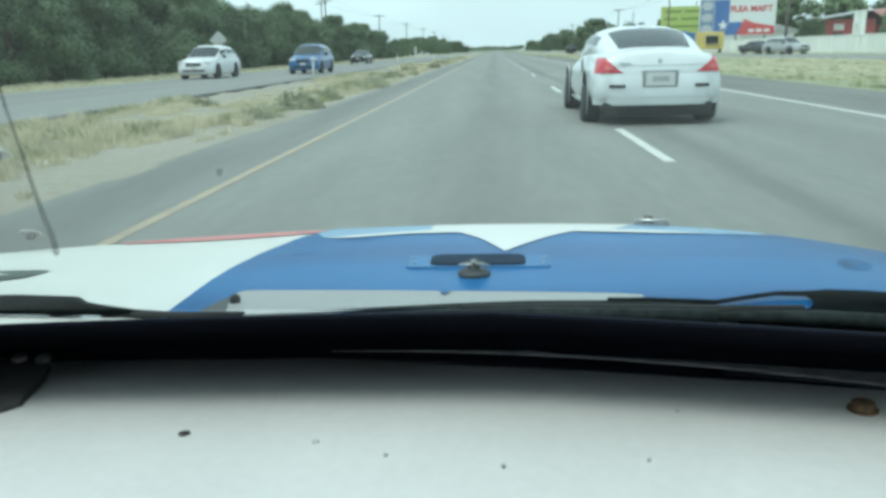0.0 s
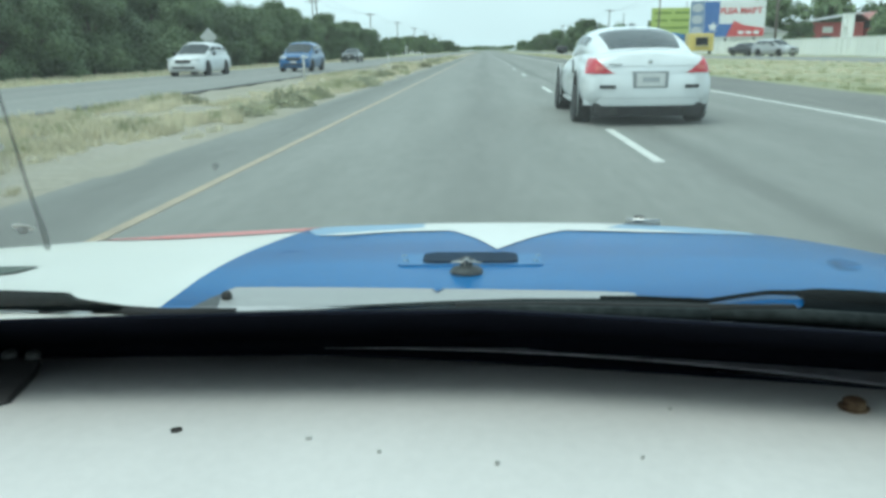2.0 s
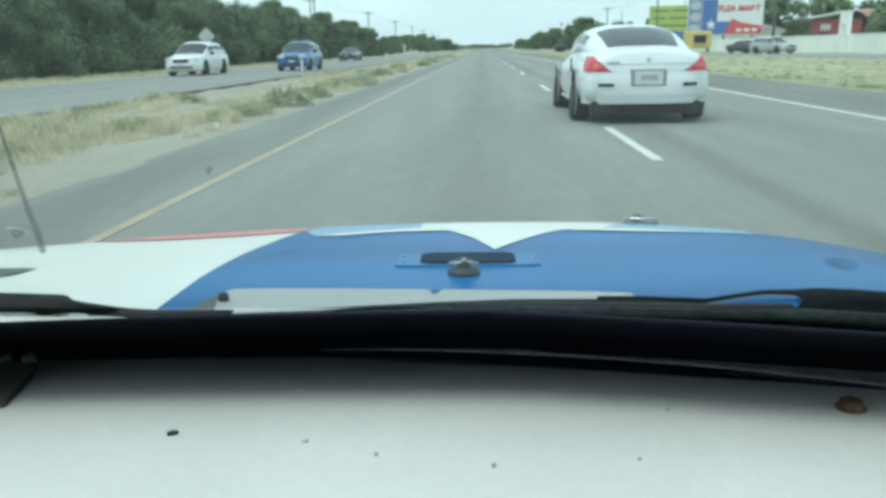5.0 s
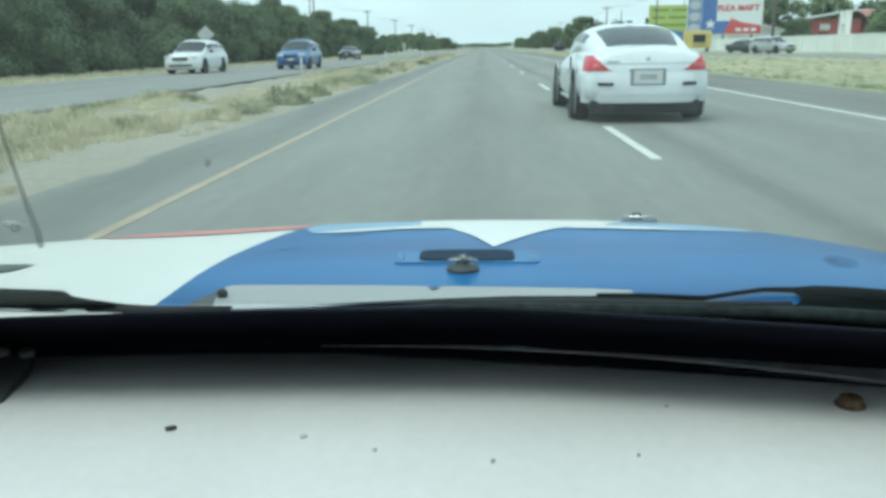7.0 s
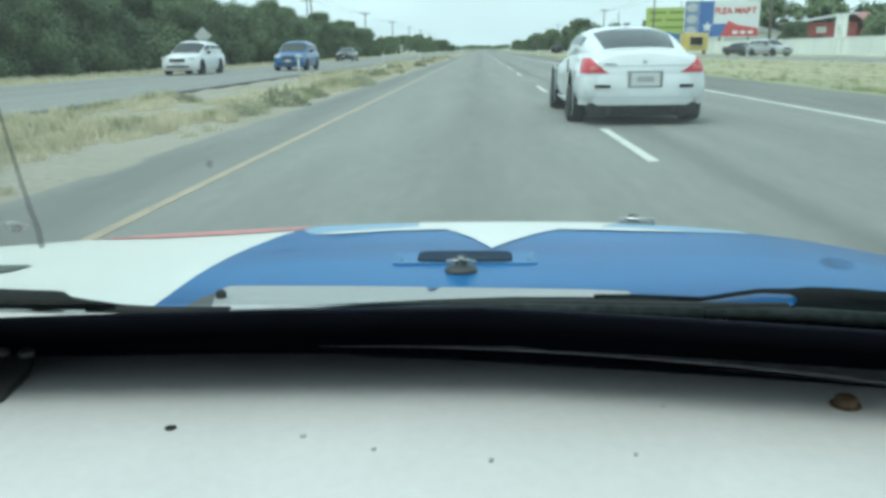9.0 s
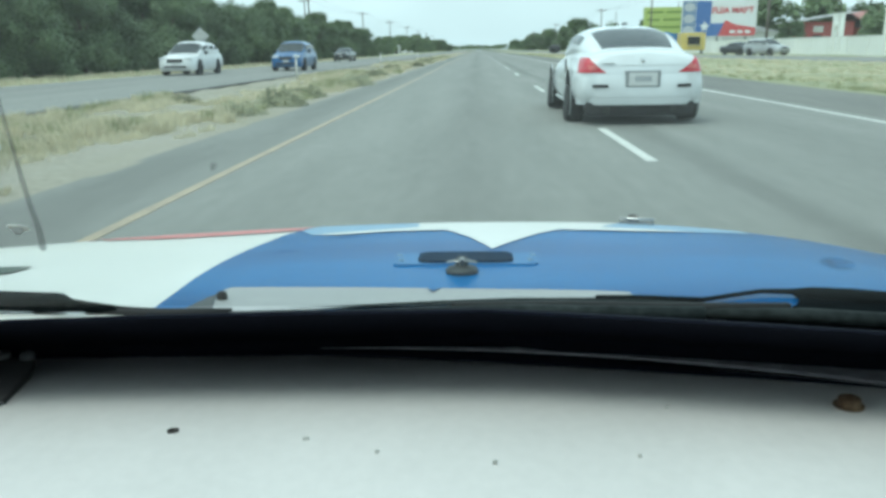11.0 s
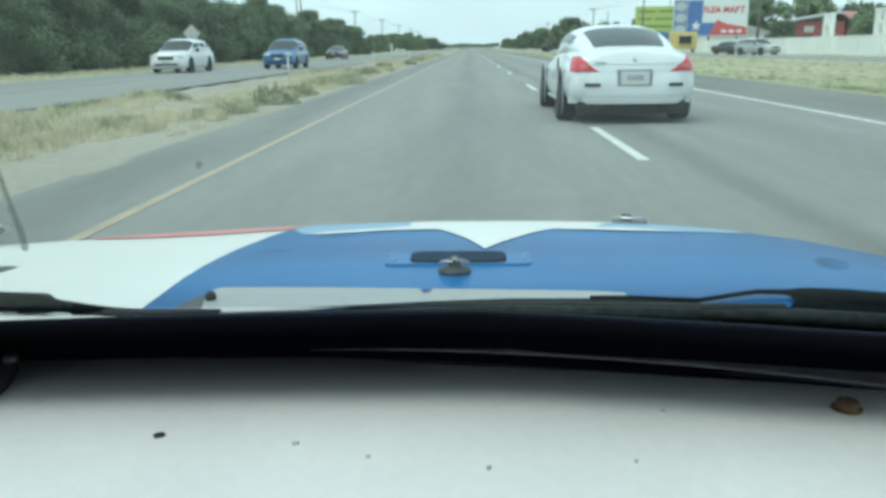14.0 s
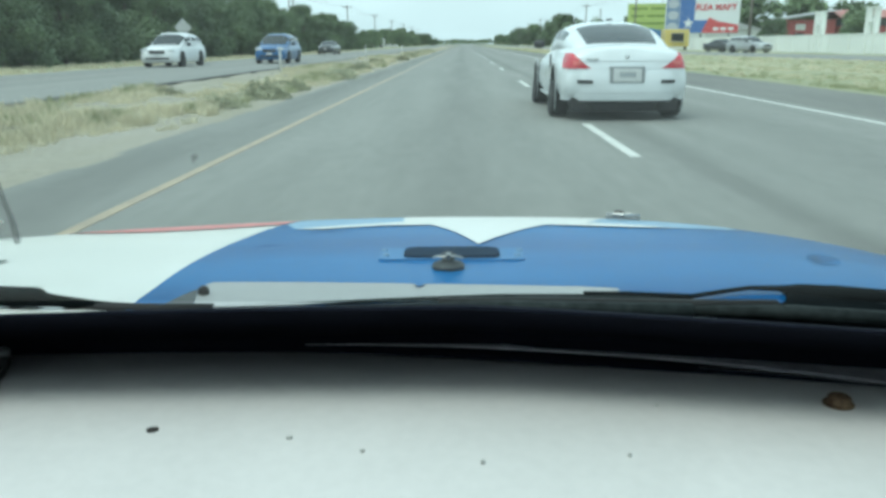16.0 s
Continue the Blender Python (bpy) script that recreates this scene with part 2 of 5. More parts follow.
def lathe(profile, n=24, axis="z", bm=None, m=None):
    """Turns the (radius, height) profile round an axis."""
    bm = bm or bmesh.new()
    m = m or Matrix.Identity(4)
    turn = {"z": Matrix.Identity(3), "x": Matrix.Rotation(radians(90), 3, "Y"), "y": Matrix.Rotation(radians(-90), 3, "X")}[axis]
    rings = []
    for r, h in profile:
        rings.append([bm.verts.new(m @ (turn @ Vector((r * math.cos(a), r * math.sin(a), h)))) for a in (2 * math.pi * k / n for k in range(n))])
    for a, b in zip(rings, rings[1:]):
        for k in range(n):
            bm.faces.new((a[k], a[(k + 1) % n], b[(k + 1) % n], b[k]))
    for ring, r in ((rings[0], profile[0][0]), (rings[-1], profile[-1][0])):
        if r > 1e-4:
            bm.faces.new(ring)
    bmesh.ops.remove_doubles(bm, verts=rings[0] + rings[-1], dist=1e-5)
    return bm


def tube(points, radius, n=8, bm=None):
    """A round bar along points; radius is one number or one for each point."""
    bm = bm or bmesh.new()
    pts = [Vector(q) for q in points]
    rad = radius if isinstance(radius, (list, tuple)) else [radius] * len(pts)
    rings = []
    for i, q in enumerate(pts):
        d = (pts[min(i + 1, len(pts) - 1)] - pts[max(i - 1, 0)]).normalized()
        a = d.cross(Vector((0, 0, 1)) if abs(d.z) < 0.9 else Vector((1, 0, 0))).normalized()
        b = d.cross(a)
        rings.append([bm.verts.new(q + rad[i] * (a * math.cos(t) + b * math.sin(t))) for t in (2 * math.pi * k / n for k in range(n))])
    for a, b in zip(rings, rings[1:]):
        for k in range(n):
            bm.faces.new((a[k], a[(k + 1) % n], b[(k + 1) % n], b[k]))
    bm.faces.new(rings[0])
    bm.faces.new(rings[-1])
    return bm


def slab(poly, z0, z1, bevel=0.0):
    """A flat plate of the outline poly (x, y) from z0 to z1."""
    bm = bmesh.new()
    lo = [bm.verts.new((x, y, z0)) for x, y in poly]
    hi = [bm.verts.new((x, y, z1)) for x, y in poly]
    bm.faces.new(lo)
    top = bm.faces.new(hi)
    for k in range(len(poly)):
        bm.faces.new((lo[k], lo[(k + 1) % len(poly)], hi[(k + 1) % len(poly)], hi[k]))
    if bevel:
        bmesh.ops.bevel(bm, geom=list(top.edges), offset=bevel, segments=2, affect="EDGES")
    return bm


def wavy(x0, x1, y0, y1, nx, ny, z, amp, scale, edge=0.0):
    """Uneven ground; edge makes its long sides wander."""
    def at(u, v):
        x, y = x0 + (x1 - x0) * u, y0 + (y1 - y0) * v
        e = noise.noise((0.35 * y, 7.3, 1.0 if u < 0.5 else 9.0)) * edge * (1 if u in (0, 1) else 0)
        return Vector((x + e, y, z + amp * noise.noise((x * scale, y * scale, 3.1)) * (0 if u in (0, 1) else 1)))
    return grid(nx, ny, at)


# ---- ground, roads and markings ----
def strip_mesh(x0, x1, y0, y1, z0, z1):
    return box(x0, x1, y0, y1, z0, z1)


NEAR, FAR = -25.0, 1500.0


def frontage_x(y):
    """Near edge of the frontage road, which swings in towards the highway."""
    return 14.0 + 9.0 / (1 + math.exp((y - 75) / 14))


def bent(left, right, y0, y1, ny, nx, z, amp=0.0):
    """A sheet between two edges, each a function of y, with rows closer together near the start."""
    def at(u, v):
        y = y0 + (y1 - y0) * v ** 1.6
        a, b = left(y), right(y)
        x = a + (b - a) * u
        return Vector((x, y, z + amp * noise.noise((x * 0.3, y * 0.3, 3.1)) * (0 if u in (0, 1) else 1)))
    return grid(nx, ny, at)


ground = tagged(part("ground", grid(40, 40, lambda u, v: Vector((-2500 + 5000 * u, -1500 + 5500 * v, -0.12))), FIELD),
                "flat dry farmland round the highway", "ground", kind="structure")
road = tagged(part("road", strip_mesh(-3.5, 5.78, NEAR, FAR, -0.3, 0.0), ASPHALT),
              "worn grey two-lane highway carriageway with pale wheel tracks", "road", kind="structure")
shoulder = tagged(part("shoulder", strip_mesh(5.78, 8.3, NEAR, FAR, -0.3, -0.004), SHOULDER),
                  "darker asphalt shoulder beside the carriageway", "road", kind="structure")
far_road = tagged(part("road_opposite", strip_mesh(-17.0, -8.35, NEAR, FAR, -0.3, 0.02), OLD_ASPHALT),
                  "pale grey carriageway for oncoming traffic", "road", kind="structure")
# the shade at the pavement edge, laid on as a dark strip
part("edge_shade_strip", wavy(-8.50, -8.12, NEAR, 300, 2, 260, 0.028, 0.0, 1, 0.08), EDGE_SHADE, far_road, "ragged dark strip for the shade at the pavement edge")
frontage = tagged(part("road_frontage", bent(frontage_x, lambda y: frontage_x(y) + 8.8, NEAR, FAR, 160, 4, 0.015), OLD_ASPHALT),
                  "pale asphalt frontage road beside the highway", "road", kind="structure")
median = tagged(part("ground_median", wavy(-8.3, -3.42, NEAR, 420, 24, 900, -0.004, 0.07, 0.9, 0.16), DIRT),
                "bare pale dirt median with dry weeds", "ground", kind="structure")
tagged(part("ground_verge", wavy(-60, -17.0, NEAR, 420, 24, 300, -0.02, 0.12, 0.25, 0.3), VERGE),
                 "mown dry grass verge under the trees", "ground", kind="structure")
tagged(part("ground_verge", bent(lambda y: 8.3, frontage_x, NEAR, 420, 300, 24, -0.005, 0.12), VERGE),
                 "yellowing grass strip between highway and frontage road", "ground", kind="structure")
tagged(part("ground_yard", bent(lambda y: frontage_x(y) + 8.8, lambda y: 150.0, NEAR, 420, 140, 24, -0.02, 0.1), VERGE),
              "rough grass yards behind the walls", "ground", kind="structure")
part("edge_line", strip_mesh(-2.345, -2.255, NEAR, 600, -0.01, 0.004), LINE_YELLOW, road, "faded yellow edge line")
part("edge_line", strip_mesh(5.46, 5.57, NEAR, 600, -0.01, 0.004), LINE_WHITE, road, "worn white edge line")
dash = part("lane_dash", box(-0.055, 0.055, 0, 3.05, -0.01, 0.004), LINE_WHITE, road, "worn white lane dash")
dash.location = (1.64, 7.2, 0)
for k in range(-2, 40):
    if k:
        d = dash.copy()
        scene.collection.objects.link(d)
        d.location = (1.64, 7.2 + 12.19 * k, 0)
dot = part("road_marker", box(-0.06, 0.06, -0.06, 0.06, -0.005, 0.018, 0.008), LINE_WHITE, road, "white raised pavement marker")
dot.location = (1.64, 16.4, 0)
for k in (-2, 2, 4, 6):
    d = dot.copy()
    scene.collection.objects.link(d)
    d.location = (1.64, 16.4 + 12.19 * k, 0)

# ---- the car that carries the camera ----
def hood_z(x, y):
    u, d = y - 0.56, x + 0.02
    g = 0.040 * (abs(d) / 0.82) ** 1.6 if d < 0 else 0.054 * (d / 0.63) ** 3 if d < 0.8 else 0.11 + 0.6 * (d - 0.8)
    return 0.852 - 0.0706 * u - 0.1212 * u ** 3 - g


def drape(poly, lift, cuts=6):
    """A thin sheet of the plan outline poly, laid on the hood."""
    bm = bmesh.new()
    bm.faces.new([bm.verts.new((x, y, 0)) for x, y in poly])
    bmesh.ops.triangulate(bm, faces=bm.faces[:])
    for _ in range(cuts):
        long = [e for e in bm.edges if e.calc_length() > 0.024]
        if not long:
            break
        bmesh.ops.subdivide_edges(bm, edges=long, cuts=1)
        bmesh.ops.triangulate(bm, faces=[f for f in bm.faces if len(f.verts) > 3])
    for v in bm.verts:
        v.co.z = hood_z(v.co.x, v.co.y) + lift
    return bm


def hood_normal(x, y):
    e = 0.01
    return Vector((-(hood_z(x + e, y) - hood_z(x - e, y)) / (2 * e), -(hood_z(x, y + e) - hood_z(x, y - e)) / (2 * e), 1)).normalized()


def sheet(name, poly, lift, material, label=""):
    """A vinyl sheet on the hood that takes the hood's own curvature."""
    ob = part(name, drape(poly, lift, 12), material, hood, label, smooth=True)
    ob.data.normals_split_custom_set_from_vertices([hood_normal(v.co.x, v.co.y) for v in ob.data.vertices])
    return ob


race_car = thing("race_car", "white and blue racing car with bare white dashboard", "car")
hood = part("hood", grid(140, 100, lambda u, v: Vector((-0.86 + 1.66 * u, 0.555 + 0.85 * v, hood_z(-0.86 + 1.66 * u, 0.555 + 0.85 * v)))),
            WHITE_PAINT, race_car, "white hood with blue vinyl over its middle", smooth=True)
sheet("vinyl_panel", [(-0.268, 0.557), (-0.272, 0.58), (-0.275, 0.626), (-0.280, 0.696), (-0.281, 0.75), (-0.280, 0.795), (-0.276, 0.863), (-0.270, 0.941), (-0.268, 1.001), (-0.262, 1.071), (-0.258, 1.4),
                      (0.79, 1.4), (0.79, 0.557), (0.4, 0.557)], 0.0016, BLUE_VINYL, "mid-blue vinyl panel")
sheet("vinyl_chevron", [(0.013, 0.813), (0.035, 0.863), (0.075, 0.944), (0.106, 0.996), (0.155, 0.998), (0.172, 1.046), (0.20, 1.12), (0.235, 1.21), (0.25, 1.4), (-0.10, 1.4), (-0.101, 1.218), (-0.087, 1.045), (-0.044, 0.988), (-0.012, 0.904)],
      0.0028, WHITE_VINYL, "white chevron pointing at the windscreen")
sheet("vinyl_stripe", [(-0.225, 0.968), (-0.187, 0.962), (-0.114, 0.988), (-0.05, 0.989), (-0.06, 1.016), (-0.087, 1.042), (-0.119, 1.022), (-0.194, 0.990)], 0.0032, WHITE_VINYL, "thin white stripe")
sheet("vinyl_stripe", [(0.114, 0.986), (0.212, 0.980), (0.290, 1.000), (0.222, 1.016), (0.165, 1.030)], 0.0034, WHITE_VINYL, "thin white stripe")
sheet("vinyl_field", [(-0.258, 1.058), (-0.227, 0.975), (-0.194, 0.994), (-0.119, 1.028), (-0.087, 1.048), (-0.101, 1.218), (-0.10, 1.4), (-0.254, 1.4)], 0.0023, PALE_BLUE, "pale blue vinyl field")
sheet("vinyl_field", [(0.172, 1.05), (0.223, 1.022), (0.293, 1.006), (0.38, 1.05), (0.45, 1.4), (0.25, 1.4), (0.235, 1.21)], 0.0023, PALE_BLUE, "pale blue vinyl field")
sheet("vinyl_edge", [(-0.72, 1.30), (-0.568, 1.097), (-0.471, 1.05), (-0.42, 1.042), (-0.364, 1.044), (-0.303, 1.06), (-0.266, 1.086), (-0.262, 1.4), (-0.72, 1.4)], 0.0016, RED_VINYL, "red vinyl edge")
part("badge", drape([(-0.62, 0.735), (-0.521, 0.776), (-0.514, 0.811), (-0.62, 0.84)], 0.002, 6), mat("dark_green_vinyl", (0.06, 0.085, 0.06), 0.4), hood, "dark green angular decal")
part("badge_fill", drape([(-0.615, 0.765), (-0.548, 0.79), (-0.615, 0.815)], 0.0035, 6), WHITE_VINYL, hood)


def on_hood(x, y, lift=0.0):
    e = 0.01
    nrm = Vector((-(hood_z(x + e, y) - hood_z(x - e, y)) / (2 * e), -(hood_z(x, y + e) - hood_z(x, y - e)) / (2 * e), 1)).normalized()
    return Matrix.Translation((x, y, hood_z(x, y) + lift)) @ nrm.to_track_quat("Z", "Y").to_matrix().to_4x4()


def rounded(x0, x1, y0, y1, r, n=6):
    pts = []
    for cx, cy, a0 in ((x1 - r, y1 - r, 0), (x0 + r, y1 - r, 90), (x0 + r, y0 + r, 180), (x1 - r, y0 + r, 270)):
        pts += [(cx + r * math.cos(radians(a0 + 90 * k / n)), cy + r * math.sin(radians(a0 + 90 * k / n))) for k in range(n + 1)]
    return pts


# vent slot with a clear riveted patch, and the hood pin behind it
vent = part("vent_plate", slab(rounded(-0.073, 0.073, -0.030, 0.030, 0.008), 0.0, 0.0018, 0.0006), mat("clear_patch_film", (0.018, 0.125, 0.34), 0.4, vary=0.12, size=40, second=(0.05, 0.18, 0.40), contrast=(0.55, 0.75), spec=0.3),
            race_car, "hazy clear patch plate with rivets")
vent.matrix_basis = on_hood(-0.0155, 0.752, 0.0012)
# no opening is cut: the slot's inner shadow is a dark slab
part("vent_slot", slab(rounded(-0.0485, 0.0485, -0.026, 0.024, 0.012), 0.0018, 0.0045, 0.001), mat("slot_shadow_blue", (0.010, 0.028, 0.060), 0.9, spec=0.08), vent, "dark slot with rounded ends")
RIVET = mat("dull_rivet", (0.22, 0.34, 0.48), 0.5)
for x, y in ((-0.066, 0.012), (0.066, 0.012), (-0.07, -0.015), (0.07, -0.015)):
    part("rivet", lathe([(0.0, 0.0045), (0.0028, 0.0038), (0.0036, 0.0016)][::-1], 10, m=Matrix.Translation((x, y, 0))), RIVET, vent)
pin = part("hood_pin", lathe([(0.016, 0.0), (0.0165, 0.004), (0.014, 0.0075), (0.007, 0.009), (0.006, 0.015), (0.0075, 0.0175), (0.004, 0.021), (0.0, 0.0215)], 28),
           mat("pin_metal", (0.045, 0.052, 0.055), 0.5, metal=0.3, vary=0.2, size=40), race_car, "round hood pin on a dark scuff plate", smooth=True)
pin.matrix_basis = on_hood(-0.018, 0.688, 0.0015) @ Matrix.Diagonal((0.95, 1, 0.75, 1))
part("clip", tube([(-0.014, 0.003, 0.014), (-0.004, 0.007, 0.017), (0.008, 0.006, 0.016), (0.014, 0, 0.014), (0.006, -0.007, 0.014), (-0.009, -0.006, 0.014)], 0.0016), STEEL, pin, "bright wire clip")
part("stem", tube([(0, 0.004, 0.010), (0, 0.010, 0.021)], 0.0026), STEEL, pin)
for k, (rx_, ry_, c) in enumerate(((0.019, 0.044, (0.030, 0.135, 0.33)), (0.012, 0.022, (0.018, 0.095, 0.25)))):
    part("pin_scuff", drape([(0.384 + rx_ * math.cos(a) + 0.4 * ry_ * math.sin(a), 0.80 + ry_ * math.sin(a)) for a in (2 * math.pi * n / 18 for n in range(18))], 0.002 + 0.0006 * k, 3),
         mat("pin_scuff_blue", c, 0.6, vary=0.3, size=60), hood, "dark scuffed patch where a hood pin was", smooth=True)
front = part("hood_latch", slab(rounded(-0.026, 0.026, -0.012, 0.012, 0.01), 0.0, 0.003, 0.001), mat("grey_latch_metal", (0.16, 0.17, 0.18), 0.6, vary=0.2, size=60), race_car, "small latch plate at the hood's front edge")
front.matrix_basis = on_hood(0.242, 1.15, 0.004)
part("latch_pin", lathe([(0.009, 0.003), (0.009, 0.009), (0.006, 0.013), (0.0, 0.014)], 16, m=Matrix.Translation((0.006, 0, 0))), DARK_METAL, front)
part("latch_ring", tube([(0.024 * math.cos(a), 0.012 * math.sin(a), 0.007) for a in (k * math.pi / 10 for k in range(20))], 0.0022, 6), STEEL, front)
for x, y, a in ((-0.20, 0.93, 0.035), (-0.24, 0.82, 0.02)):
    part("scuff", drape([(x, y), (x + a, y + 0.008), (x + 1.6 * a, y + 0.016), (x + 0.6 * a, y + 0.014)], 0.0019, 3), mat("scuff_blue", (0.035, 0.10, 0.26), 0.6), hood, "dull scuff mark")

GREY_COWL = mat("dusty_cowl_plastic", (0.031, 0.037, 0.037), 0.85, vary=0.4, size=25, fine=120, bump=0.3, depth=0.0006, spec=0.08)
# cowl, its bare metal plate and the wiper arms
def lip_y(x):
    return 0.500 - 0.012 * (x / 0.3) ** 2 - (0.022 * max(0, x) / 0.25 if x > 0 else 0)


def cowl_shape(u, v):
    x = -0.80 + 1.6 * u
    y = max(0.40, lip_y(x)) + 0.026 - 0.02 * max(0, x)
    return Vector((x, y + (0.57 - y) * v, 0.834 + 0.006 * v - 0.05 * (abs(x) / 0.8) ** 3 + 0.004 * math.sin(v * 3.1)))


cowl = part("cowl", grid(60, 6, cowl_shape), GREY_COWL, race_car, "dull black plastic cowl under the windscreen", smooth=True)
plate_poly = [(-0.212, 0.557), (-0.216, 0.563), (-0.225, 0.597), (-0.230, 0.626), (-0.2295, 0.634), (-0.226, 0.642), (-0.12, 0.629), (-0.042, 0.620), (0.097, 0.612), (0.124, 0.608), (0.125, 0.592), (0.092, 0.581), (0.024, 0.579), (-0.067, 0.566), (-0.129, 0.5575)]
plate = part("cowl_plate", drape(plate_poly, 0.003, 6), BRUSHED, race_car, "flat bare aluminium plate along the hood's rear edge")
bm = bmesh.new()
rim = [(x, y) for x, y in plate_poly]
for k in range(len(rim)):
    (xa, ya), (xb, yb) = rim[k], rim[(k + 1) % len(rim)]
    bm.faces.new([bm.verts.new(q) for q in ((xa, ya, hood_z(xa, ya)), (xb, yb, hood_z(xb, yb)), (xb, yb, hood_z(xb, yb) + 0.003), (xa, ya, hood_z(xa, ya) + 0.003))])
part("plate_edge", bm, BRUSHED, plate)
pb = part("plate_bolt", lathe([(0.0050, 0.0), (0.0054, 0.004), (0.0044, 0.0075), (0.002, 0.0090), (0.0, 0.0092)], 16), DARK_METAL, plate, "dark round bolt head")
pb.matrix_basis = on_hood(-0.2195, 0.598, 0.003) @ Matrix.Diagonal((0.85, 0.85, 0.8, 1))
part("plate_notch", drape([(-0.047, 0.619), (-0.035, 0.618), (-0.041, 0.603)], 0.0045, 2), BLUE_VINYL, plate, "small notch in the edge")
part("plate_tab", drape([(-0.243, 0.562), (-0.216, 0.562), (-0.222, 0.585), (-0.231, 0.618), (-0.236, 0.606)], 0.003, 4), mat("bare_grey_tab", (0.10, 0.105, 0.105), 0.6, vary=0.2), race_car, "dull grey bracket tab")


part("cowl_seal", drape([(-0.205, 0.5565), (-0.129, 0.5585), (-0.067, 0.567), (0.024, 0.580), (0.10, 0.582), (0.15, 0.574), (0.235, 0.566), (0.235, 0.5565)], 0.0045, 6), GREY_COWL, race_car, "dull dark rubber seal behind the plate", smooth=True)


def wiper(arm_pts, arm_r, blade_pts, hub):
    w = part("wiper_arm", tube(arm_pts, arm_r, 8), BLACK_PLASTIC, race_car, "black wiper arm", smooth=True)
    part("wiper_blade", tube(blade_pts, 0.0045, 6), RUBBER, w, "black rubber wiper blade", smooth=True)
    h = part("wiper_pivot", lathe([(0.012, -0.006), (0.013, 0.001), (0.010, 0.005), (0.004, 0.007), (0, 0.0072)], 16), BLACK_PLASTIC, w, "black pivot cap", smooth=True)
    h.matrix_basis = Matrix.Translation(hub)
    return w


def wz(x, y, h):
    z = hood_z(x, y)
    k = h / (EYE[2] - z)
    return (x * (1 - k), y * (1 - k), z + h)


wiper([wz(0.094, 0.592, 0.004), wz(0.128, 0.596, 0.005), wz(0.182, 0.597, 0.006), wz(0.216, 0.618, 0.007), wz(0.243, 0.634, 0.008), wz(0.270, 0.638, 0.008), wz(0.282, 0.628, 0.008), wz(0.312, 0.622, 0.008), wz(0.42, 0.624, 0.008)],
      [0.0040, 0.0034, 0.0020, 0.0020, 0.0021, 0.0026, 0.0070, 0.0090, 0.0095],
      [wz(-0.024, 0.567, 0.003), wz(0.066, 0.570, 0.004), wz(0.153, 0.568, 0.005), wz(0.244, 0.578, 0.006)], wz(0.335, 0.616, 0.004))
wiper([wz(-0.270, 0.573, 0.002), wz(-0.312, 0.590, 0.006), wz(-0.342, 0.602, 0.009), wz(-0.362, 0.611, 0.012), wz(-0.376, 0.622, 0.014), wz(-0.44, 0.640, 0.015), wz(-0.57, 0.665, 0.015)],
      [0.0022, 0.0036, 0.0050, 0.0060, 0.0085, 0.0090, 0.0090],
      [wz(-0.20, 0.561, 0.001), wz(-0.262, 0.569, 0.002), wz(-0.300, 0.580, 0.003), wz(-0.334, 0.592, 0.004)], wz(-0.385, 0.618, 0.006))
# low plastic louvres under the right-hand wiper
for x0, x1, y in ((0.165, 0.33, 0.553), (-0.11, 0.17, 0.549), (0.30, 0.52, 0.560), (0.285, 0.50, 0.588), (0.275, 0.50, 0.602)):
    part("cowl_louvre", tube([wz(x0, y, 0.001), wz((x0 + x1) / 2, y + 0.004, 0.003), wz(x1, y + 0.004, 0.002)], [0.004, 0.0062, 0.006], 6), GREY_COWL, race_car, "dull grey cowl louvre", smooth=True)


part("cowl_cover", drape([(0.232, 0.557), (0.246, 0.570), (0.254, 0.585), (0.259, 0.602), (0.265, 0.618), (0.275, 0.629), (0.30, 0.634), (0.45, 0.643), (0.79, 0.655), (0.79, 0.557)], 0.005, 5), BLACK_PLASTIC, race_car, "black cowl cover under the wiper pivot", smooth=True)
# dashboard: white painted sheet, black felt lip under the glass, grey trim on its right half
DASH_Z = 0.845


def dash_z(y):
    """The sheet is flat towards the seats and rolls down under the lip."""
    return DASH_Z - 0.015 * (max(0.0, y - 0.395) / 0.125) ** 1.6


dashboard = part("dashboard", grid(90, 50, lambda u, v: Vector((-0.62 + 1.24 * u, -0.05 + (lip_y(-0.62 + 1.24 * u) + 0.085) * v,
                 dash_z(-0.05 + (lip_y(-0.62 + 1.24 * u) + 0.085) * v) - 0.02 * (1 - v) ** 2))), DASH_WHITE, race_car, "white painted sheet-metal dashboard, scuffed", smooth=True)


def lip(u, v):
    """Black felt band that hangs back over the front of the dashboard along the foot of the glass."""
    x = -0.66 + 1.32 * u
    y, z = lip_y(x) - 0.098 - 0.02 * max(0, x), DASH_Z + 0.0601 - 0.012 * max(0, x) - 0.009 * max(0, -x)
    d = 0.019 * min(1.0, max(0.0, (0.05 - x) / 0.18))
    e = 0.004 * min(1.0, max(0.0, (0.16 - x) / 0.3))
    prof = [(0.108 + d, -0.094), (0.096 + d, -0.060), (0.079 + d, -0.024 - 0.37 * d), (0.006 + e, -0.002 - 0.40 * e), (e, 0.0005 - 0.38 * e), (0.001 + e, 0.002 - 0.38 * e),
            (0.02 + 0.5 * e, -0.005 - 0.2 * e), (0.124, -0.066), (0.130, -0.094), (0.108 + d, -0.094)]
    k = v * (len(prof) - 1)
    i = min(int(k), len(prof) - 2)
    a, b = prof[i], prof[i + 1]
    f = k - i
    return Vector((x, y + a[0] + (b[0] - a[0]) * f, z + a[1] + (b[1] - a[1]) * f))


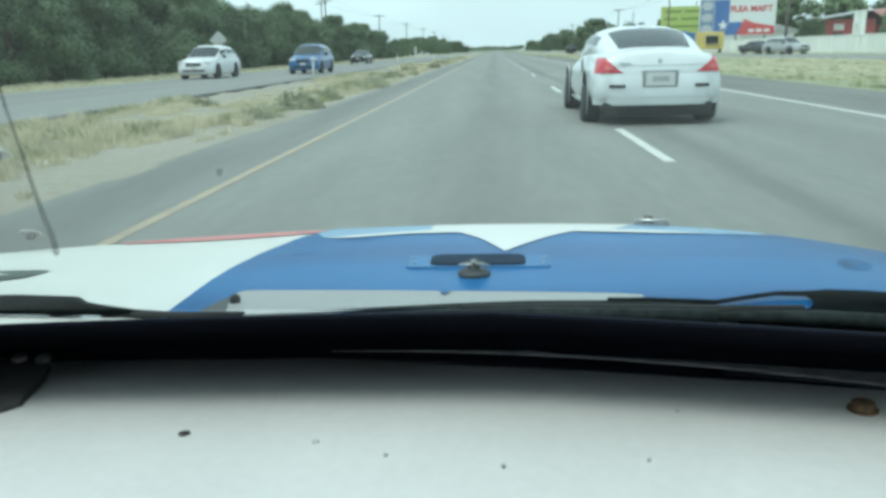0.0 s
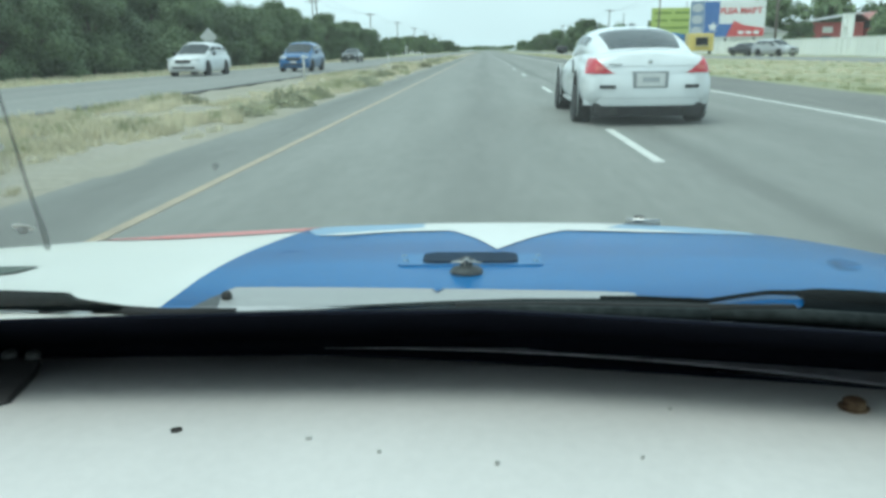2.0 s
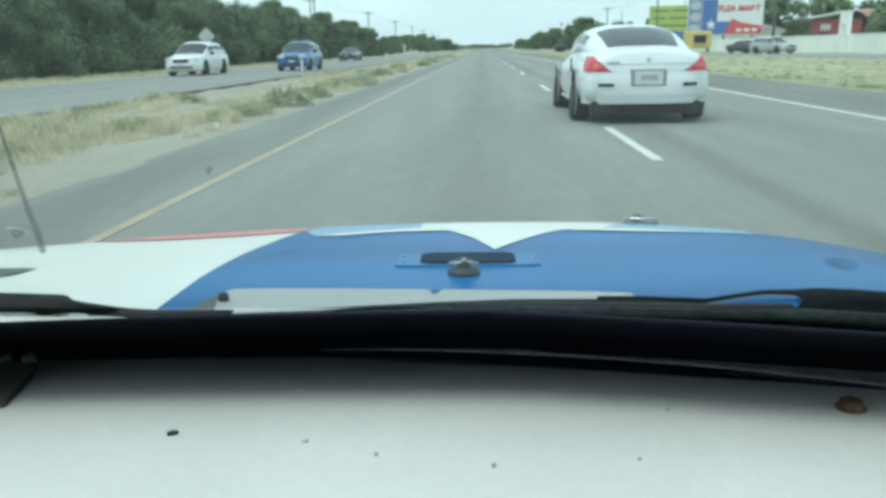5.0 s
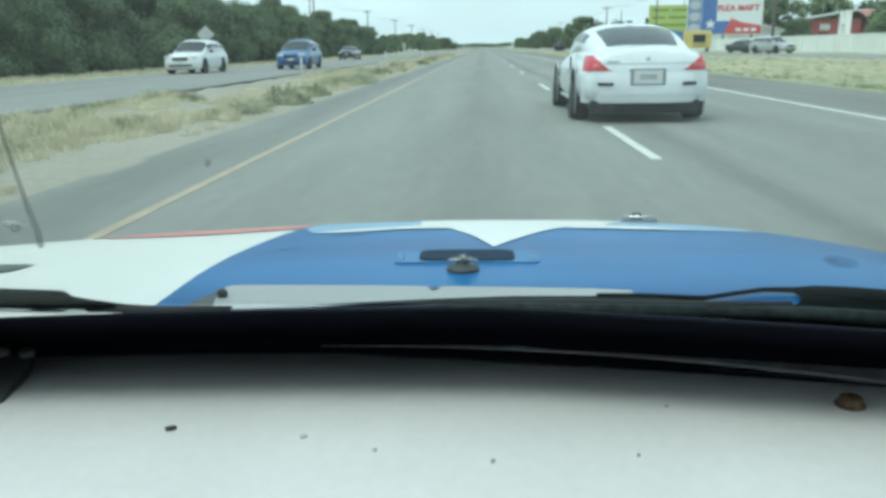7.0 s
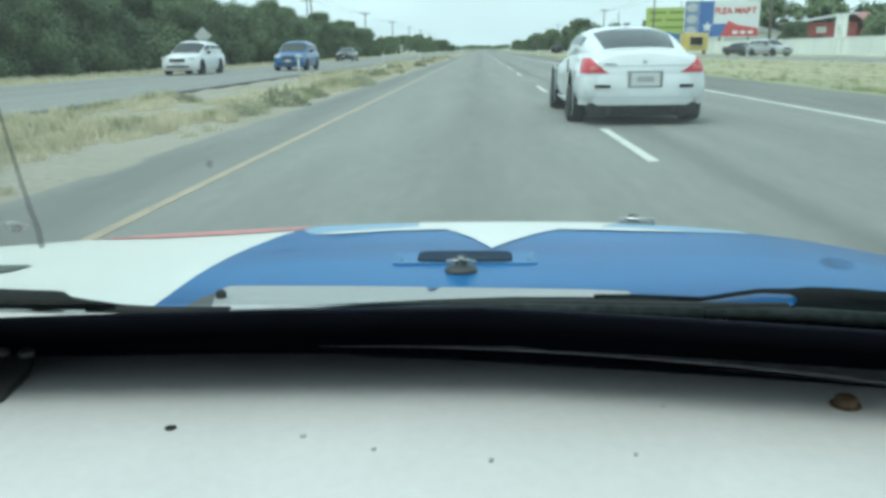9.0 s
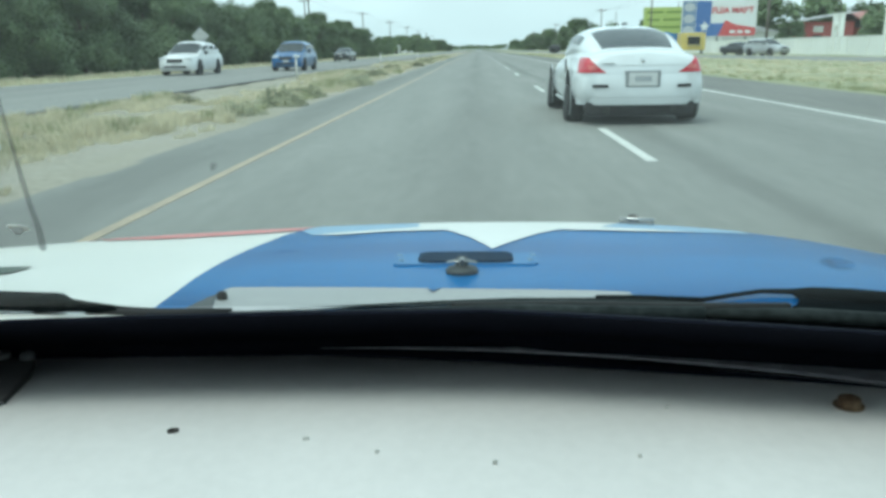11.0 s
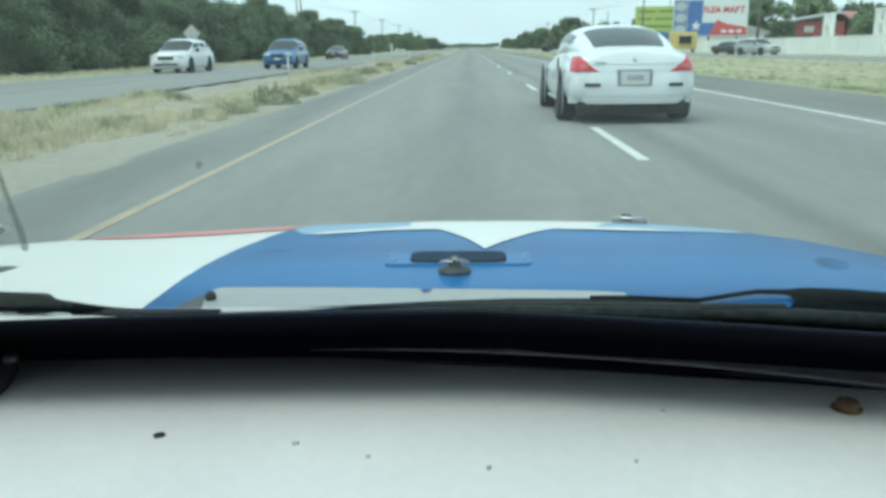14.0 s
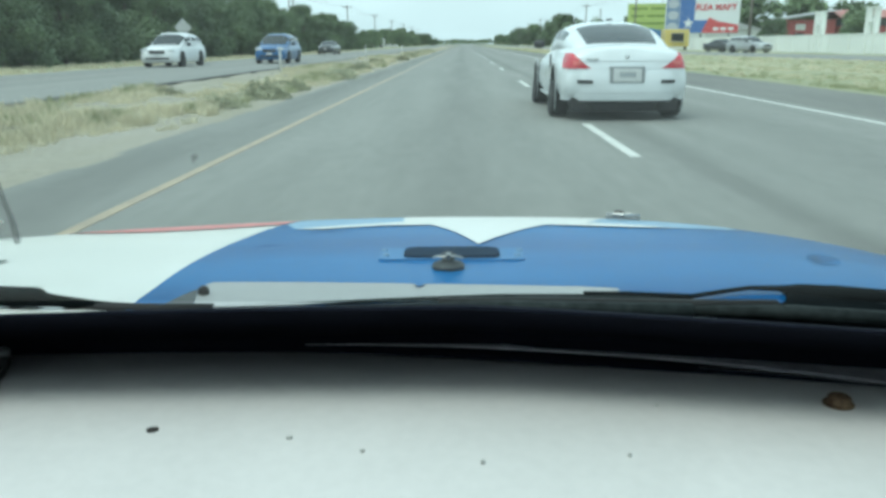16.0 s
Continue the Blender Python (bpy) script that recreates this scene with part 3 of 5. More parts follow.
part("dash_lip", grid(80, 36, lip), BLACK_FELT, race_car, "matt black felt band along the foot of the windscreen", smooth=True)


def trim_edges(x):
    return 0.4985 - 0.03 * x - 0.35 * x * x, 0.4858 - 0.085 * x - 0.38 * x * x


def trim(u, v):
    """A thin strip that widens to the right: a closed section round its edge."""
    x = -0.115 + 0.715 * u
    far, near = trim_edges(x)
    near = far - (far - near) * min(1.0, 0.03 + u / 0.6)
    y, z = ((far, -0.002), (far, 0.001), (near, 0.0), (near, -0.002), (far, -0.002))[round(v * 4)]
    return Vector((x, y, DASH_Z + z * min(1.0, 0.12 + u / 0.5)))


def trim_shade(u, v):
    """A black strip for the shadow between the trim strip and the dashboard sheet."""
    x = -0.115 + 0.715 * u
    near = trim_edges(x)[1] + 0.0015
    return Vector((x, near, DASH_Z - 0.002 + (dash_z(near) - DASH_Z + 0.001) * v * min(1.0, 0.15 + u / 0.5)))


# shadow below the trim, put in as a black strip
part("trim_shade", grid(50, 2, trim_shade), BLACK_FELT, race_car, "black strip for the shadow under the trim strip")
part("lip_trim", grid(60, 4, trim), GREY_PLASTIC, race_car, "dark grey plastic trim strip")
db = part("dash_bolt", lathe([(0.0085, 0), (0.0085, 0.0012), (0.0062, 0.0014), (0.0064, 0.006), (0.0052, 0.0072), (0.003, 0.0072), (0.0026, 0.004), (0, 0.004)], 18), RUST, race_car, "rusty bolt head with washer")
db.matrix_basis = pose(0.2138, 0.412, dash_z(0.412)) @ Matrix.Diagonal((1.02, 0.95, 0.8, 1))
GREY_SPECK = mat("grey_speck", (0.57, 0.56, 0.53), 0.8)
for x, y, r in ((-0.1747, 0.3763, 0.0021), (-0.0974, 0.369, 0.0012), (-0.0565, 0.3562, 0.0008), (0.0059, 0.3463, 0.0008), (0.108, 0.4086, 0.0008), (0.0811, 0.3536, 0.0007)):
    part("dash_speck", slab([(x + r * 1.5 * math.cos(a), y + r * math.sin(a + 0.4)) for a in (0, 0.9, 1.9, 3.0, 4.1, 5.2)], DASH_Z - 0.004, DASH_Z + 0.0004),
         DARK_METAL if r > 0.0015 else GREY_SPECK, dashboard, "dark chip in the paint")
bracket = part("dash_bracket", slab([(-0.42, 0.50), (-0.309, 0.470), (-0.302, 0.4513), (-0.2925, 0.4083), (-0.42, 0.26)], DASH_Z - 0.003, DASH_Z + 0.002, 0.0008), mat("bracket_grey", (0.060, 0.056, 0.057), 0.7, vary=0.2, size=20), race_car, "black bracket plate with bolts")
for x, y in ((-0.332, 0.472), (-0.314, 0.471), (-0.312, 0.405), (-0.345, 0.46)):
    part("bracket_bolt", lathe([(0.005, 0.003), (0.005, 0.006), (0.003, 0.0075), (0, 0.0076)], 12, m=Matrix.Translation((x, y, DASH_Z))), STEEL, bracket, "bright bolt head")

# windscreen of clear sheet with its clamp strip; unseen roof, pillars and body, closing the cabin
WS0, WS1 = Vector((0, 0.535, 0.868)), Vector((0, -0.16, 1.26))
ws_n = Vector((0, WS1.z - WS0.z, -(WS1.y - WS0.y))).normalized()


def ws(x, f, off=0.0):
    return WS0.lerp(WS1, f) + Vector((x, 0, 0)) + ws_n * off


screen = part("windscreen", grid(1, 1, lambda u, v: ws(-0.70 + 1.40 * u, -0.03 + 1.03 * v)), WINDSHIELD, race_car, "clear plastic windscreen")
screen.visible_shadow = False
HAZE = bpy.data.materials.new("hazy_clear_strap")
HAZE.use_nodes = True
hn, hl = HAZE.node_tree.nodes, HAZE.node_tree.links
h_mix, h_clear = hn.new("ShaderNodeMixShader"), hn.new("ShaderNodeBsdfTransparent")
hn["Principled BSDF"].inputs["Base Color"].default_value = (0.55, 0.57, 0.56, 1)
h_mix.inputs[0].default_value = 0.13
hl.new(h_clear.outputs[0], h_mix.inputs[1])
hl.new(hn["Principled BSDF"].outputs[0], h_mix.inputs[2])
hl.new(h_mix.outputs[0], hn["Material Output"].inputs[0])


def smoky(name, cover):
    """Hazed sealant: a dull grey that lets part of the view through."""
    m = bpy.data.materials.new(name)
    m.use_nodes = True
    n, l = m.node_tree.nodes, m.node_tree.links
    mix, clear = n.new("ShaderNodeMixShader"), n.new("ShaderNodeBsdfTransparent")
    n["Principled BSDF"].inputs["Base Color"].default_value = (0.10, 0.105, 0.10, 1)
    mix.inputs[0].default_value = cover
    l.new(clear.outputs[0], mix.inputs[1])
    l.new(n["Principled BSDF"].outputs[0], mix.inputs[2])
    l.new(mix.outputs[0], n["Material Output"].inputs[0])
    return m


STRAP = [(-0.126, 0.50), (-0.156, 0.424), (-0.1845, 0.352), (-0.2075, 0.293), (-0.223, 0.252), (-0.239, 0.213)]
strap = part("windscreen_strap", grid(1, 5, lambda u, v: ws(-0.5 + u * (STRAP[round(5 * v)][0] + 0.5), STRAP[round(5 * v)][1], -0.003)), HAZE, screen, "hazy clear edge strip")
strap.visible_shadow = False
part("strap_edge", tube([ws(x, f, -0.003) for x, f in STRAP], [0.0005, 0.0006, 0.0009, 0.0012, 0.0015, 0.0018], 6), smoky("smoky_edge", 0.30), screen, "dark sealant line")
for x, f in ((-0.2275, 0.265), (-0.177, 0.395)):
    bolt = part("strap_bolt", lathe([(0.0024, 0.0), (0.0024, 0.0016), (0.0015, 0.0028), (0, 0.0030)], 12, m=Matrix.Translation(ws(x, f, -0.004)) @ (-ws_n).to_track_quat("Z", "Y").to_matrix().to_4x4()), STEEL, screen, "pale screw head")
    part("washer", lathe([(0.0024, 0.0), (0.0050, 0.0), (0.0050, 0.0006), (0.0024, 0.0006)], 14, m=Matrix.Translation(ws(x, f, -0.0035)) @ (-ws_n).to_track_quat("Z", "Y").to_matrix().to_4x4()), LINE_WHITE, bolt, "pale washer")
bm = bmesh.new()
bm.faces.new([bm.verts.new(ws(-0.1048 + 0.0013 * math.cos(a) * (1 + 0.2 * math.sin(3 * a)) + 0.0018 * math.sin(a), 0.3585 + 0.0058 * math.sin(a), -0.0015)) for a in (2 * math.pi * k / 14 for k in range(14))])
part("stone_chip", bm, smoky("chip_grey", 0.4), screen, "dark stone chip")

# out of view: dark shell that keeps light off the dashboard
LINER = mat("unseen_cabin_dark", (0.07, 0.07, 0.07), 0.8, vary=0.08, size=4)
part("roof", box(-0.62, 0.62, -1.75, WS1.y + 0.01, 1.255, 1.29, 0.01), LINER, race_car, "plain roof panel")
for s in (-1, 1):
    part("pillar", tube([(s * 0.72, 0.54, 0.84), (s * 0.66, 0.2, 1.05), (s * 0.60, -0.17, 1.265)], 0.035, 8), LINER, race_car, "windscreen pillar", smooth=True)
    # unseen door, its top raised to cut light from the side
    part("door", box(s * 0.80 - 0.03, s * 0.80 + 0.03, -1.75, 0.50, 0.22, 0.97, 0.02), WHITE_PAINT, race_car, "white door panel")
    part("rear_pillar", tube([(s * 0.76, -0.95, 0.84), (s * 0.63, -1.0, 1.265)], 0.06, 8), LINER, race_car)
    part("fender", grid(24, 12, lambda u, v: Vector((s * (0.80 + 0.05 * math.sin(v * 1.57)), 0.50 + 1.05 * u, (hood_z(s * 0.78, 0.555 + 0.85 * u) - 0.01 - 0.05 * u) * (1 - v) + (0.22 if abs(u - 0.45) > 0.3 else 0.22 + 0.42 * math.sin(math.pi * (u - 0.15) / 0.6)) * v))), WHITE_PAINT, race_car, "white front fender", smooth=True)
    for wy in (0.98, -1.5):
        tyre = part("wheel", lathe([(0.18, -0.09), (0.27, -0.095), (0.30, -0.07), (0.305, 0), (0.30, 0.07), (0.27, 0.095), (0.18, 0.09)], 28, "x", m=Matrix.Translation((s * 0.73, wy, 0.305))), RUBBER, race_car, "black tyre", smooth=True)
        part("rim", lathe([(0.0, -0.06), (0.05, -0.07), (0.15, -0.05), (0.185, -0.085), (0.185, 0.085), (0.15, 0.05), (0.05, 0.07), (0.0, 0.06)], 24, "x", m=Matrix.Translation((s * 0.73, wy, 0.305))), STEEL, tyre)
part("nose", grid(30, 10, lambda u, v: Vector((-0.85 + 1.65 * u, 1.405 + 0.16 * math.sin(v * 1.57) - 0.12 * (2 * u - 1) ** 2 * v, hood_z(-0.86 + 1.66 * u, 1.405) * (1 - v) + 0.2 * v))), WHITE_PAINT, race_car, "white nose panel", smooth=True)
part("floor", box(-0.77, 0.77, -2.2, 0.45, 0.19, 0.22), BLACK_PLASTIC, race_car)
part("bulkhead", box(-0.77, 0.77, 0.44, 0.47, 0.22, 0.82), BLACK_PLASTIC, race_car)
part("tail", box(-0.80, 0.80, -2.4, -1.75, 0.25, 0.90, 0.06), WHITE_PAINT, race_car, "white tail")
# unseen rear and quarter panels, added to block light from behind
part("rear_window", grid(1, 1, lambda u, v: Vector((-0.6 + 1.2 * u, -2.2 + 0.45 * v, 0.90 + 0.36 * v))), LINER, race_car, "unseen rear panel that closes off the light")
part("quarter_panel", grid(1, 1, lambda u, v: Vector((-0.62 + 0.0 * u, -1.75 + 0.75 * u, 0.86 + 0.40 * v))), LINER, race_car)
part("quarter_panel", grid(1, 1, lambda u, v: Vector((0.62, -1.75 + 0.75 * u, 0.86 + 0.40 * v))), LINER, race_car)


def leafy(name, seed, height, spread, leaf, count, base=0.15):
    """Crown and trunk meshes of a tree: leaf clumps round the ends of many boughs, with gaps between them."""
    rnd = random.Random(seed)
    tb = bmesh.new()
    lean = Vector((rnd.uniform(-0.1, 0.1), rnd.uniform(-0.1, 0.1), 1))
    top = lean * height * 0.55
    tube([(0, 0, -0.1), top * 0.3 + Vector((0.05, 0, 0)), top * 0.65, top], [0.035 * height * 0.6, 0.028 * height * 0.6, 0.02 * height * 0.6, 0.01 * height * 0.6], 7, tb)
    clumps = []
    for k in range(26):
        a = rnd.uniform(0, 2 * math.pi)
        h = rnd.uniform(base, 0.93)
        r = spread * (0.35 + 0.65 * math.sin(math.pi * min(1, (h - base) / (1.02 - base) * 0.8 + 0.2))) * rnd.uniform(0.25, 1.0)
        end = Vector((r * math.cos(a), r * math.sin(a), h * height))
        clumps.append((end, rnd.uniform(0.16, 0.34) * spread))
        if k % 3 == 0:
            root = top * rnd.uniform(0.35, 0.9)
            tube([root, root.lerp(end, 0.5) + Vector((0, 0, 0.06 * height)), end], [0.012 * height, 0.008 * height, 0.003 * height], 5, tb)
    verts, faces = [], []
    for _ in range(count):
        c, cr = clumps[rnd.randrange(len(clumps))]
        d = Vector((rnd.gauss(0, 1), rnd.gauss(0, 1), rnd.gauss(0, 0.8))).normalized() * cr * rnd.uniform(0.45, 1.1)
        q = c + d
        q.z = max(q.z, 0.05)
        s = leaf * rnd.uniform(0.6, 1.4)
        n = (d.normalized() * 0.8 + Vector((rnd.gauss(0, 0.6), rnd.gauss(0, 0.6), 0.35 + rnd.gauss(0, 0.5)))).normalized()
        u = n.cross(Vector((rnd.gauss(0, 1), rnd.gauss(0, 1), rnd.gauss(0, 1)))).normalized() * s
        w = n.cross(u) * rnd.uniform(0.5, 0.8)
        i = len(verts)
        verts += [q - u, q + w * 0.8 - u * 0.2, q + u, q - w + u * 0.1]
        faces.append((i, i + 1, i + 2, i + 3))
    me = bpy.data.meshes.new("crown")
    me.from_pydata([tuple(v) for v in verts], [], faces)
    return tb, me


def tree(name, label, seed, height, spread, leaf, count, leaf_mat, base=0.15, group=""):
    t = thing(name, label, "tree", group=group)
    tb, me = leafy(name, seed, height, spread, leaf, count, base)
    part("trunk", tb, BARK, t, "grey trunk and limbs", smooth=True)
    me.materials.append(leaf_mat)
    c = new("crown", me)
    c.parent = t
    tagged(c, "dense small green leaves")
    return t


TREES = [tree("mesquite_tree", "bushy green mesquite tree in the roadside thicket", 11, 5.2, 2.6, 0.085, 15000, LEAF, 0.06, "roadside thicket"),
         tree("mesquite_tree", "bushy green mesquite tree in the roadside thicket", 12, 4.6, 2.9, 0.085, 15000, LEAF_B, 0.04, "roadside thicket"),
         tree("mesquite_tree", "bushy green mesquite tree in the roadside thicket", 13, 5.8, 2.4, 0.085, 15000, LEAF, 0.06, "roadside thicket"),
         tree("mesquite_tree", "bushy green mesquite tree in the roadside thicket", 14, 4.2, 3.0, 0.085, 15000, LEAF_B, 0.03, "roadside thicket")]
OAKS = [tree("oak_tree", "round dark green oak tree beyond the road", 21, 6.0, 3.6, 0.30, 3000, LEAF_B, 0.2, "trees beyond the road"),
        tree("oak_tree", "round dark green oak tree beyond the road", 22, 7.5, 4.2, 0.34, 3200, LEAF, 0.22, "trees beyond the road"),
        tree("oak_tree", "round dark green oak tree beyond the road", 23, 5.0, 3.4, 0.28, 2800, LEAF_B, 0.12, "trees beyond the road")]
SPENT = set()


def plant(kinds, x, y, s, turn):
    ob = kinds[int(turn * 7) % len(kinds)]
    m = pose(x, y, -0.05, 0, 0, turn * 57)
    if ob.name not in SPENT:
        SPENT.add(ob.name)
        ob.matrix_basis = m @ Matrix.Diagonal((s, s, s, 1))
        return ob
    c = copy_thing(ob, m)
    c.matrix_basis = m @ Matrix.Diagonal((s, s, s, 1))
    return c


rnd = random.Random(5)
y = 14.0
while y < 172:
    plant(TREES, -24.3 + rnd.uniform(-0.9, 0.9), y, rnd.uniform(0.95, 1.2), rnd.uniform(0, 6.28))
    plant(TREES, -28.2 + rnd.uniform(-1, 1), y + 1.5, rnd.uniform(1.1, 1.4), rnd.uniform(0, 6.28))
    y += rnd.uniform(2.5, 3.5)
for k in range(15):
    plant(TREES, -33.5 + rnd.uniform(-1.5, 1.5), 20 + k * 10.2 + rnd.uniform(-2, 2), rnd.uniform(1.3, 1.55), rnd.uniform(0, 6.28))
# scattered trees past the end of the thicket
for x, y, s in ((-30, 190, 0.85), (-24, 206, 0.6), (-40, 215, 1.05), (-27, 235, 0.7), (-33, 258, 0.8), (-24, 280, 0.7), (-45, 250, 1.2), (-30, 305, 0.9), (-25, 335, 0.8),
                (-36, 365, 1.0), (-25, 400, 0.9), (-28, 450, 1.0), (-24, 510, 1.0), (-30, 570, 1.1), (-24, 650, 1.1)):
    plant(OAKS, x, y, s, rnd.uniform(0, 6.28))
for k in range(26):
    plant(OAKS, -29 - rnd.uniform(0, 26), 260 + k * 26 + rnd.uniform(-9, 9), rnd.uniform(0.7, 1.15), rnd.uniform(0, 6.28))
    plant(OAKS, 33 + rnd.uniform(0, 26), 290 + k * 26 + rnd.uniform(-9, 9), rnd.uniform(0.9, 1.3), rnd.uniform(0, 6.28))
# behind the wall and the store
for k in range(26):
    plant(OAKS, 54 + rnd.uniform(-4, 44), 166 + k * 6 + rnd.uniform(-3, 3), rnd.uniform(0.85, 1.35), rnd.uniform(0, 6.28))
for x, y, s in ((36, 245, 1.0), (34, 262, 1.25), (37, 280, 1.3), (33, 300, 1.2), (36, 325, 1.3), (32, 350, 1.1), (35, 380, 1.3), (33, 420, 1.2), (30, 460, 1.2), (32, 510, 1.3), (28, 570, 1.2), (30, 640, 1.3),
                (52, 134, 0.8), (58, 118, 0.75), (74, 130, 0.9), (92, 140, 1.4), (60, 168, 1.4), (70, 166, 1.5), (80, 170, 1.5), (30, 185, 1.05), (28, 212, 1.1), (29, 230, 1.2)):
    plant(OAKS, x, y, s, rnd.uniform(0, 6.28))


def far_woods():
    """A low uneven line of woods out to the horizon, on both sides and past the road's end."""
    r = random.Random(31)
    verts, faces = [], []
    for k in range(420):
        if k < 60:
            cx, cy, top = r.uniform(-90, 90), 1510 + r.uniform(0, 120), r.uniform(5, 10)
        else:
            cy = 560 + 950 * r.random()
            cx = r.choice((-1, 1)) * (24 + 90 * r.random() ** 2 + 0.03 * cy)
            top = r.uniform(5, 11)
        for _ in range(26):
            a, e = r.uniform(0, 6.28), r.uniform(0.0, 1.5)
            q = Vector((cx + top * 0.7 * math.cos(a) * math.cos(e), cy + top * 0.7 * math.sin(a) * math.cos(e), top * (0.25 + 0.75 * math.sin(e)) * r.uniform(0.75, 1.0)))
            u = Vector((r.gauss(0, 1), r.gauss(0, 0.5), r.gauss(0, 1))).normalized() * top * 0.22
            w = u.cross(Vector((0, 1, 0.3))).normalized() * top * 0.16
            i = len(verts)
            verts += [tuple(q - u), tuple(q + w), tuple(q + u), tuple(q - w)]
            faces.append((i, i + 1, i + 2, i + 3))
    me = bpy.data.meshes.new("far_woods")
    me.from_pydata(verts, [], faces)
    me.materials.append(LEAF)
    return tagged(new("far_woods", me), "low dark green woods along the horizon", "trees", kind="stuff")


far_woods()


def tufts(name, spots, blade_h, blade_w, per, material, label, seed):
    """Many thin bent blades in tufts: one object."""
    r = random.Random(seed)
    verts, faces = [], []
    for x, y, z, sc in spots:
        for _ in range(per):
            a, o = r.uniform(0, 6.28), r.gauss(0, 0.13) * sc
            px, py = x + o * math.cos(a * 3), y + r.gauss(0, 0.18) * sc
            h, b = blade_h * sc * r.uniform(0.5, 1.2), r.uniform(0.1, 0.5)
            dx, dy = math.cos(a), math.sin(a)
            w = blade_w * r.uniform(0.7, 1.3)
            i = len(verts)
            verts += [(px - dy * w, py + dx * w, z), (px + dy * w, py - dx * w, z), (px + dx * b * h * 0.4 + dy * w * 0.6, py + dy * b * h * 0.4 - dx * w * 0.6, z + h * 0.6),
                      (px + dx * b * h, py + dy * b * h, z + h)]
            faces += [(i, i + 1, i + 2), (i, i + 2, i + 3)]
    me = bpy.data.meshes.new(name)
    me.from_pydata(verts, [], faces)
    me.materials.append(material)
    return tagged(new(name, me), label, "grass", kind="stuff")


r5 = random.Random(8)
straw, weeds = [], []
for _ in range(5200):
    y = 4 + 170 * r5.random() ** 1.7
    x = r5.uniform(-8.0, -3.8)
    n = noise.noise((x * 0.45, y * 0.07, 4.0)) + 0.4 * noise.noise((x * 1.5, y * 0.35, 9.0))
    if n > 0.02:
        straw.append((x, y, -0.03, r5.uniform(0.4, 0.9) * (0.75 + n)))
    if n > 0.32 and r5.random() < 0.5:
        weeds.append((x, y, -0.03, r5.uniform(0.5, 1.0)))
tufts("dry_grass", straw, 0.21, 0.0045, 60, GRASS_DRY, "straw-coloured dry weeds on the median", 1)
tufts("green_weeds", weeds, 0.24, 0.0045, 90, GRASS_GREEN, "greyish green weeds on the median", 2)
clumps = [(r5.uniform(-5.3, -4.1), y + r5.uniform(-1, 1), -0.03, r5.uniform(0.8, 1.35)) for y in (9.5, 13.5, 16.5, 18.5, 20, 24, 27, 31, 36, 41, 46, 52, 58, 65, 71, 80, 88, 97)]
near_spots = [(-5.6, 6.9, 0.75), (-6.4, 8.1, 0.95), (-5.2, 8.6, 0.9), (-7.2, 9.3, 1.0), (-6.1, 10.2, 1.05), (-5.0, 10.6, 0.95), (-4.6, 12.2, 0.9), (-6.8, 11.6, 1.0)]
clumps += [(x, y, -0.03, sc) for x, y, sc in near_spots]
tufts("tall_straw_grass", [(x + r5.gauss(0, 0.28), y + r5.gauss(0, 0.5), z, s) for x, y, z, s in clumps for _ in range(5)], 0.21, 0.0025, 220, GRASS_DRY, "tall fuzzy straw clumps along the median's edge", 6)
tufts("tall_green_grass", [(x + r5.gauss(0, 0.2), y + r5.gauss(0, 0.35), z, s * 0.8) for x, y, z, s in clumps for _ in range(3)], 0.22, 0.0025, 170, GRASS_GREEN, "greenish stalks among the straw clumps", 7)
spots = []
for _ in range(4200):
    y = 14 + 160 * r5.random() ** 1.5
    spots.append((r5.uniform(9.0, frontage_x(y) - 0.3), y, -0.04, r5.uniform(0.4, 0.9)))
tufts("verge_grass", spots, 0.17, 0.007, 40, GRASS_DRY, "yellowing grass on the strip by the shoulder", 3)
spots = []
for _ in range(1500):
    y = 14 + 150 * r5.random() ** 1.5
    spots.append((8.8 + (frontage_x(y) - 9.1) * r5.random() ** 2.2, y, -0.04, r5.uniform(0.4, 0.8)))
tufts("verge_grass", spots, 0.18, 0.008, 36, GRASS_GREEN, "green grass on the strip by the shoulder", 4)
spots = [(r5.uniform(-23.5, -17.6), 16 + 110 * r5.random() ** 1.4, -0.04, r5.uniform(0.4, 0.8)) for _ in range(1800)]
tufts("verge_grass", spots, 0.24, 0.008, 36, GRASS_DRY, "dry grass under the roadside thicket", 5)


def bush(seed, label, leaf_mat):
    b = thing("shrub", label, "shrub", group="median shrubs")
    r = random.Random(seed)
    verts, faces = [], []
    for _ in range(1500):
        a, e, d = r.uniform(0, 6.28), r.uniform(0.0, 1.4), r.uniform(0.55, 1.0)
        q = Vector((0.55 * d * math.cos(a) * math.cos(e), 0.75 * d * math.sin(a) * math.cos(e), 0.42 * d * math.sin(e) * (0.8 + 0.3 * math.sin(3 * a + seed))))
        u = Vector((r.gauss(0, 1), r.gauss(0, 1), r.gauss(0, 1))).normalized() * 0.035
        w = u.orthogonal().normalized() * 0.016
        i = len(verts)
        verts += [tuple(q - u), tuple(q + w), tuple(q + u), tuple(q - w)]
        faces.append((i, i + 1, i + 2, i + 3))
    me = bpy.data.meshes.new("foliage")
    me.from_pydata(verts, [], faces)
    me.materials.append(leaf_mat)
    f = new("foliage", me)
    f.parent = b
    part("stem", tube([(0, 0, -0.08), (0.03, 0, 0.15), (0.08, 0.04, 0.3)], [0.02, 0.015, 0.006], 6), BARK, b, "woody stem")
    return b


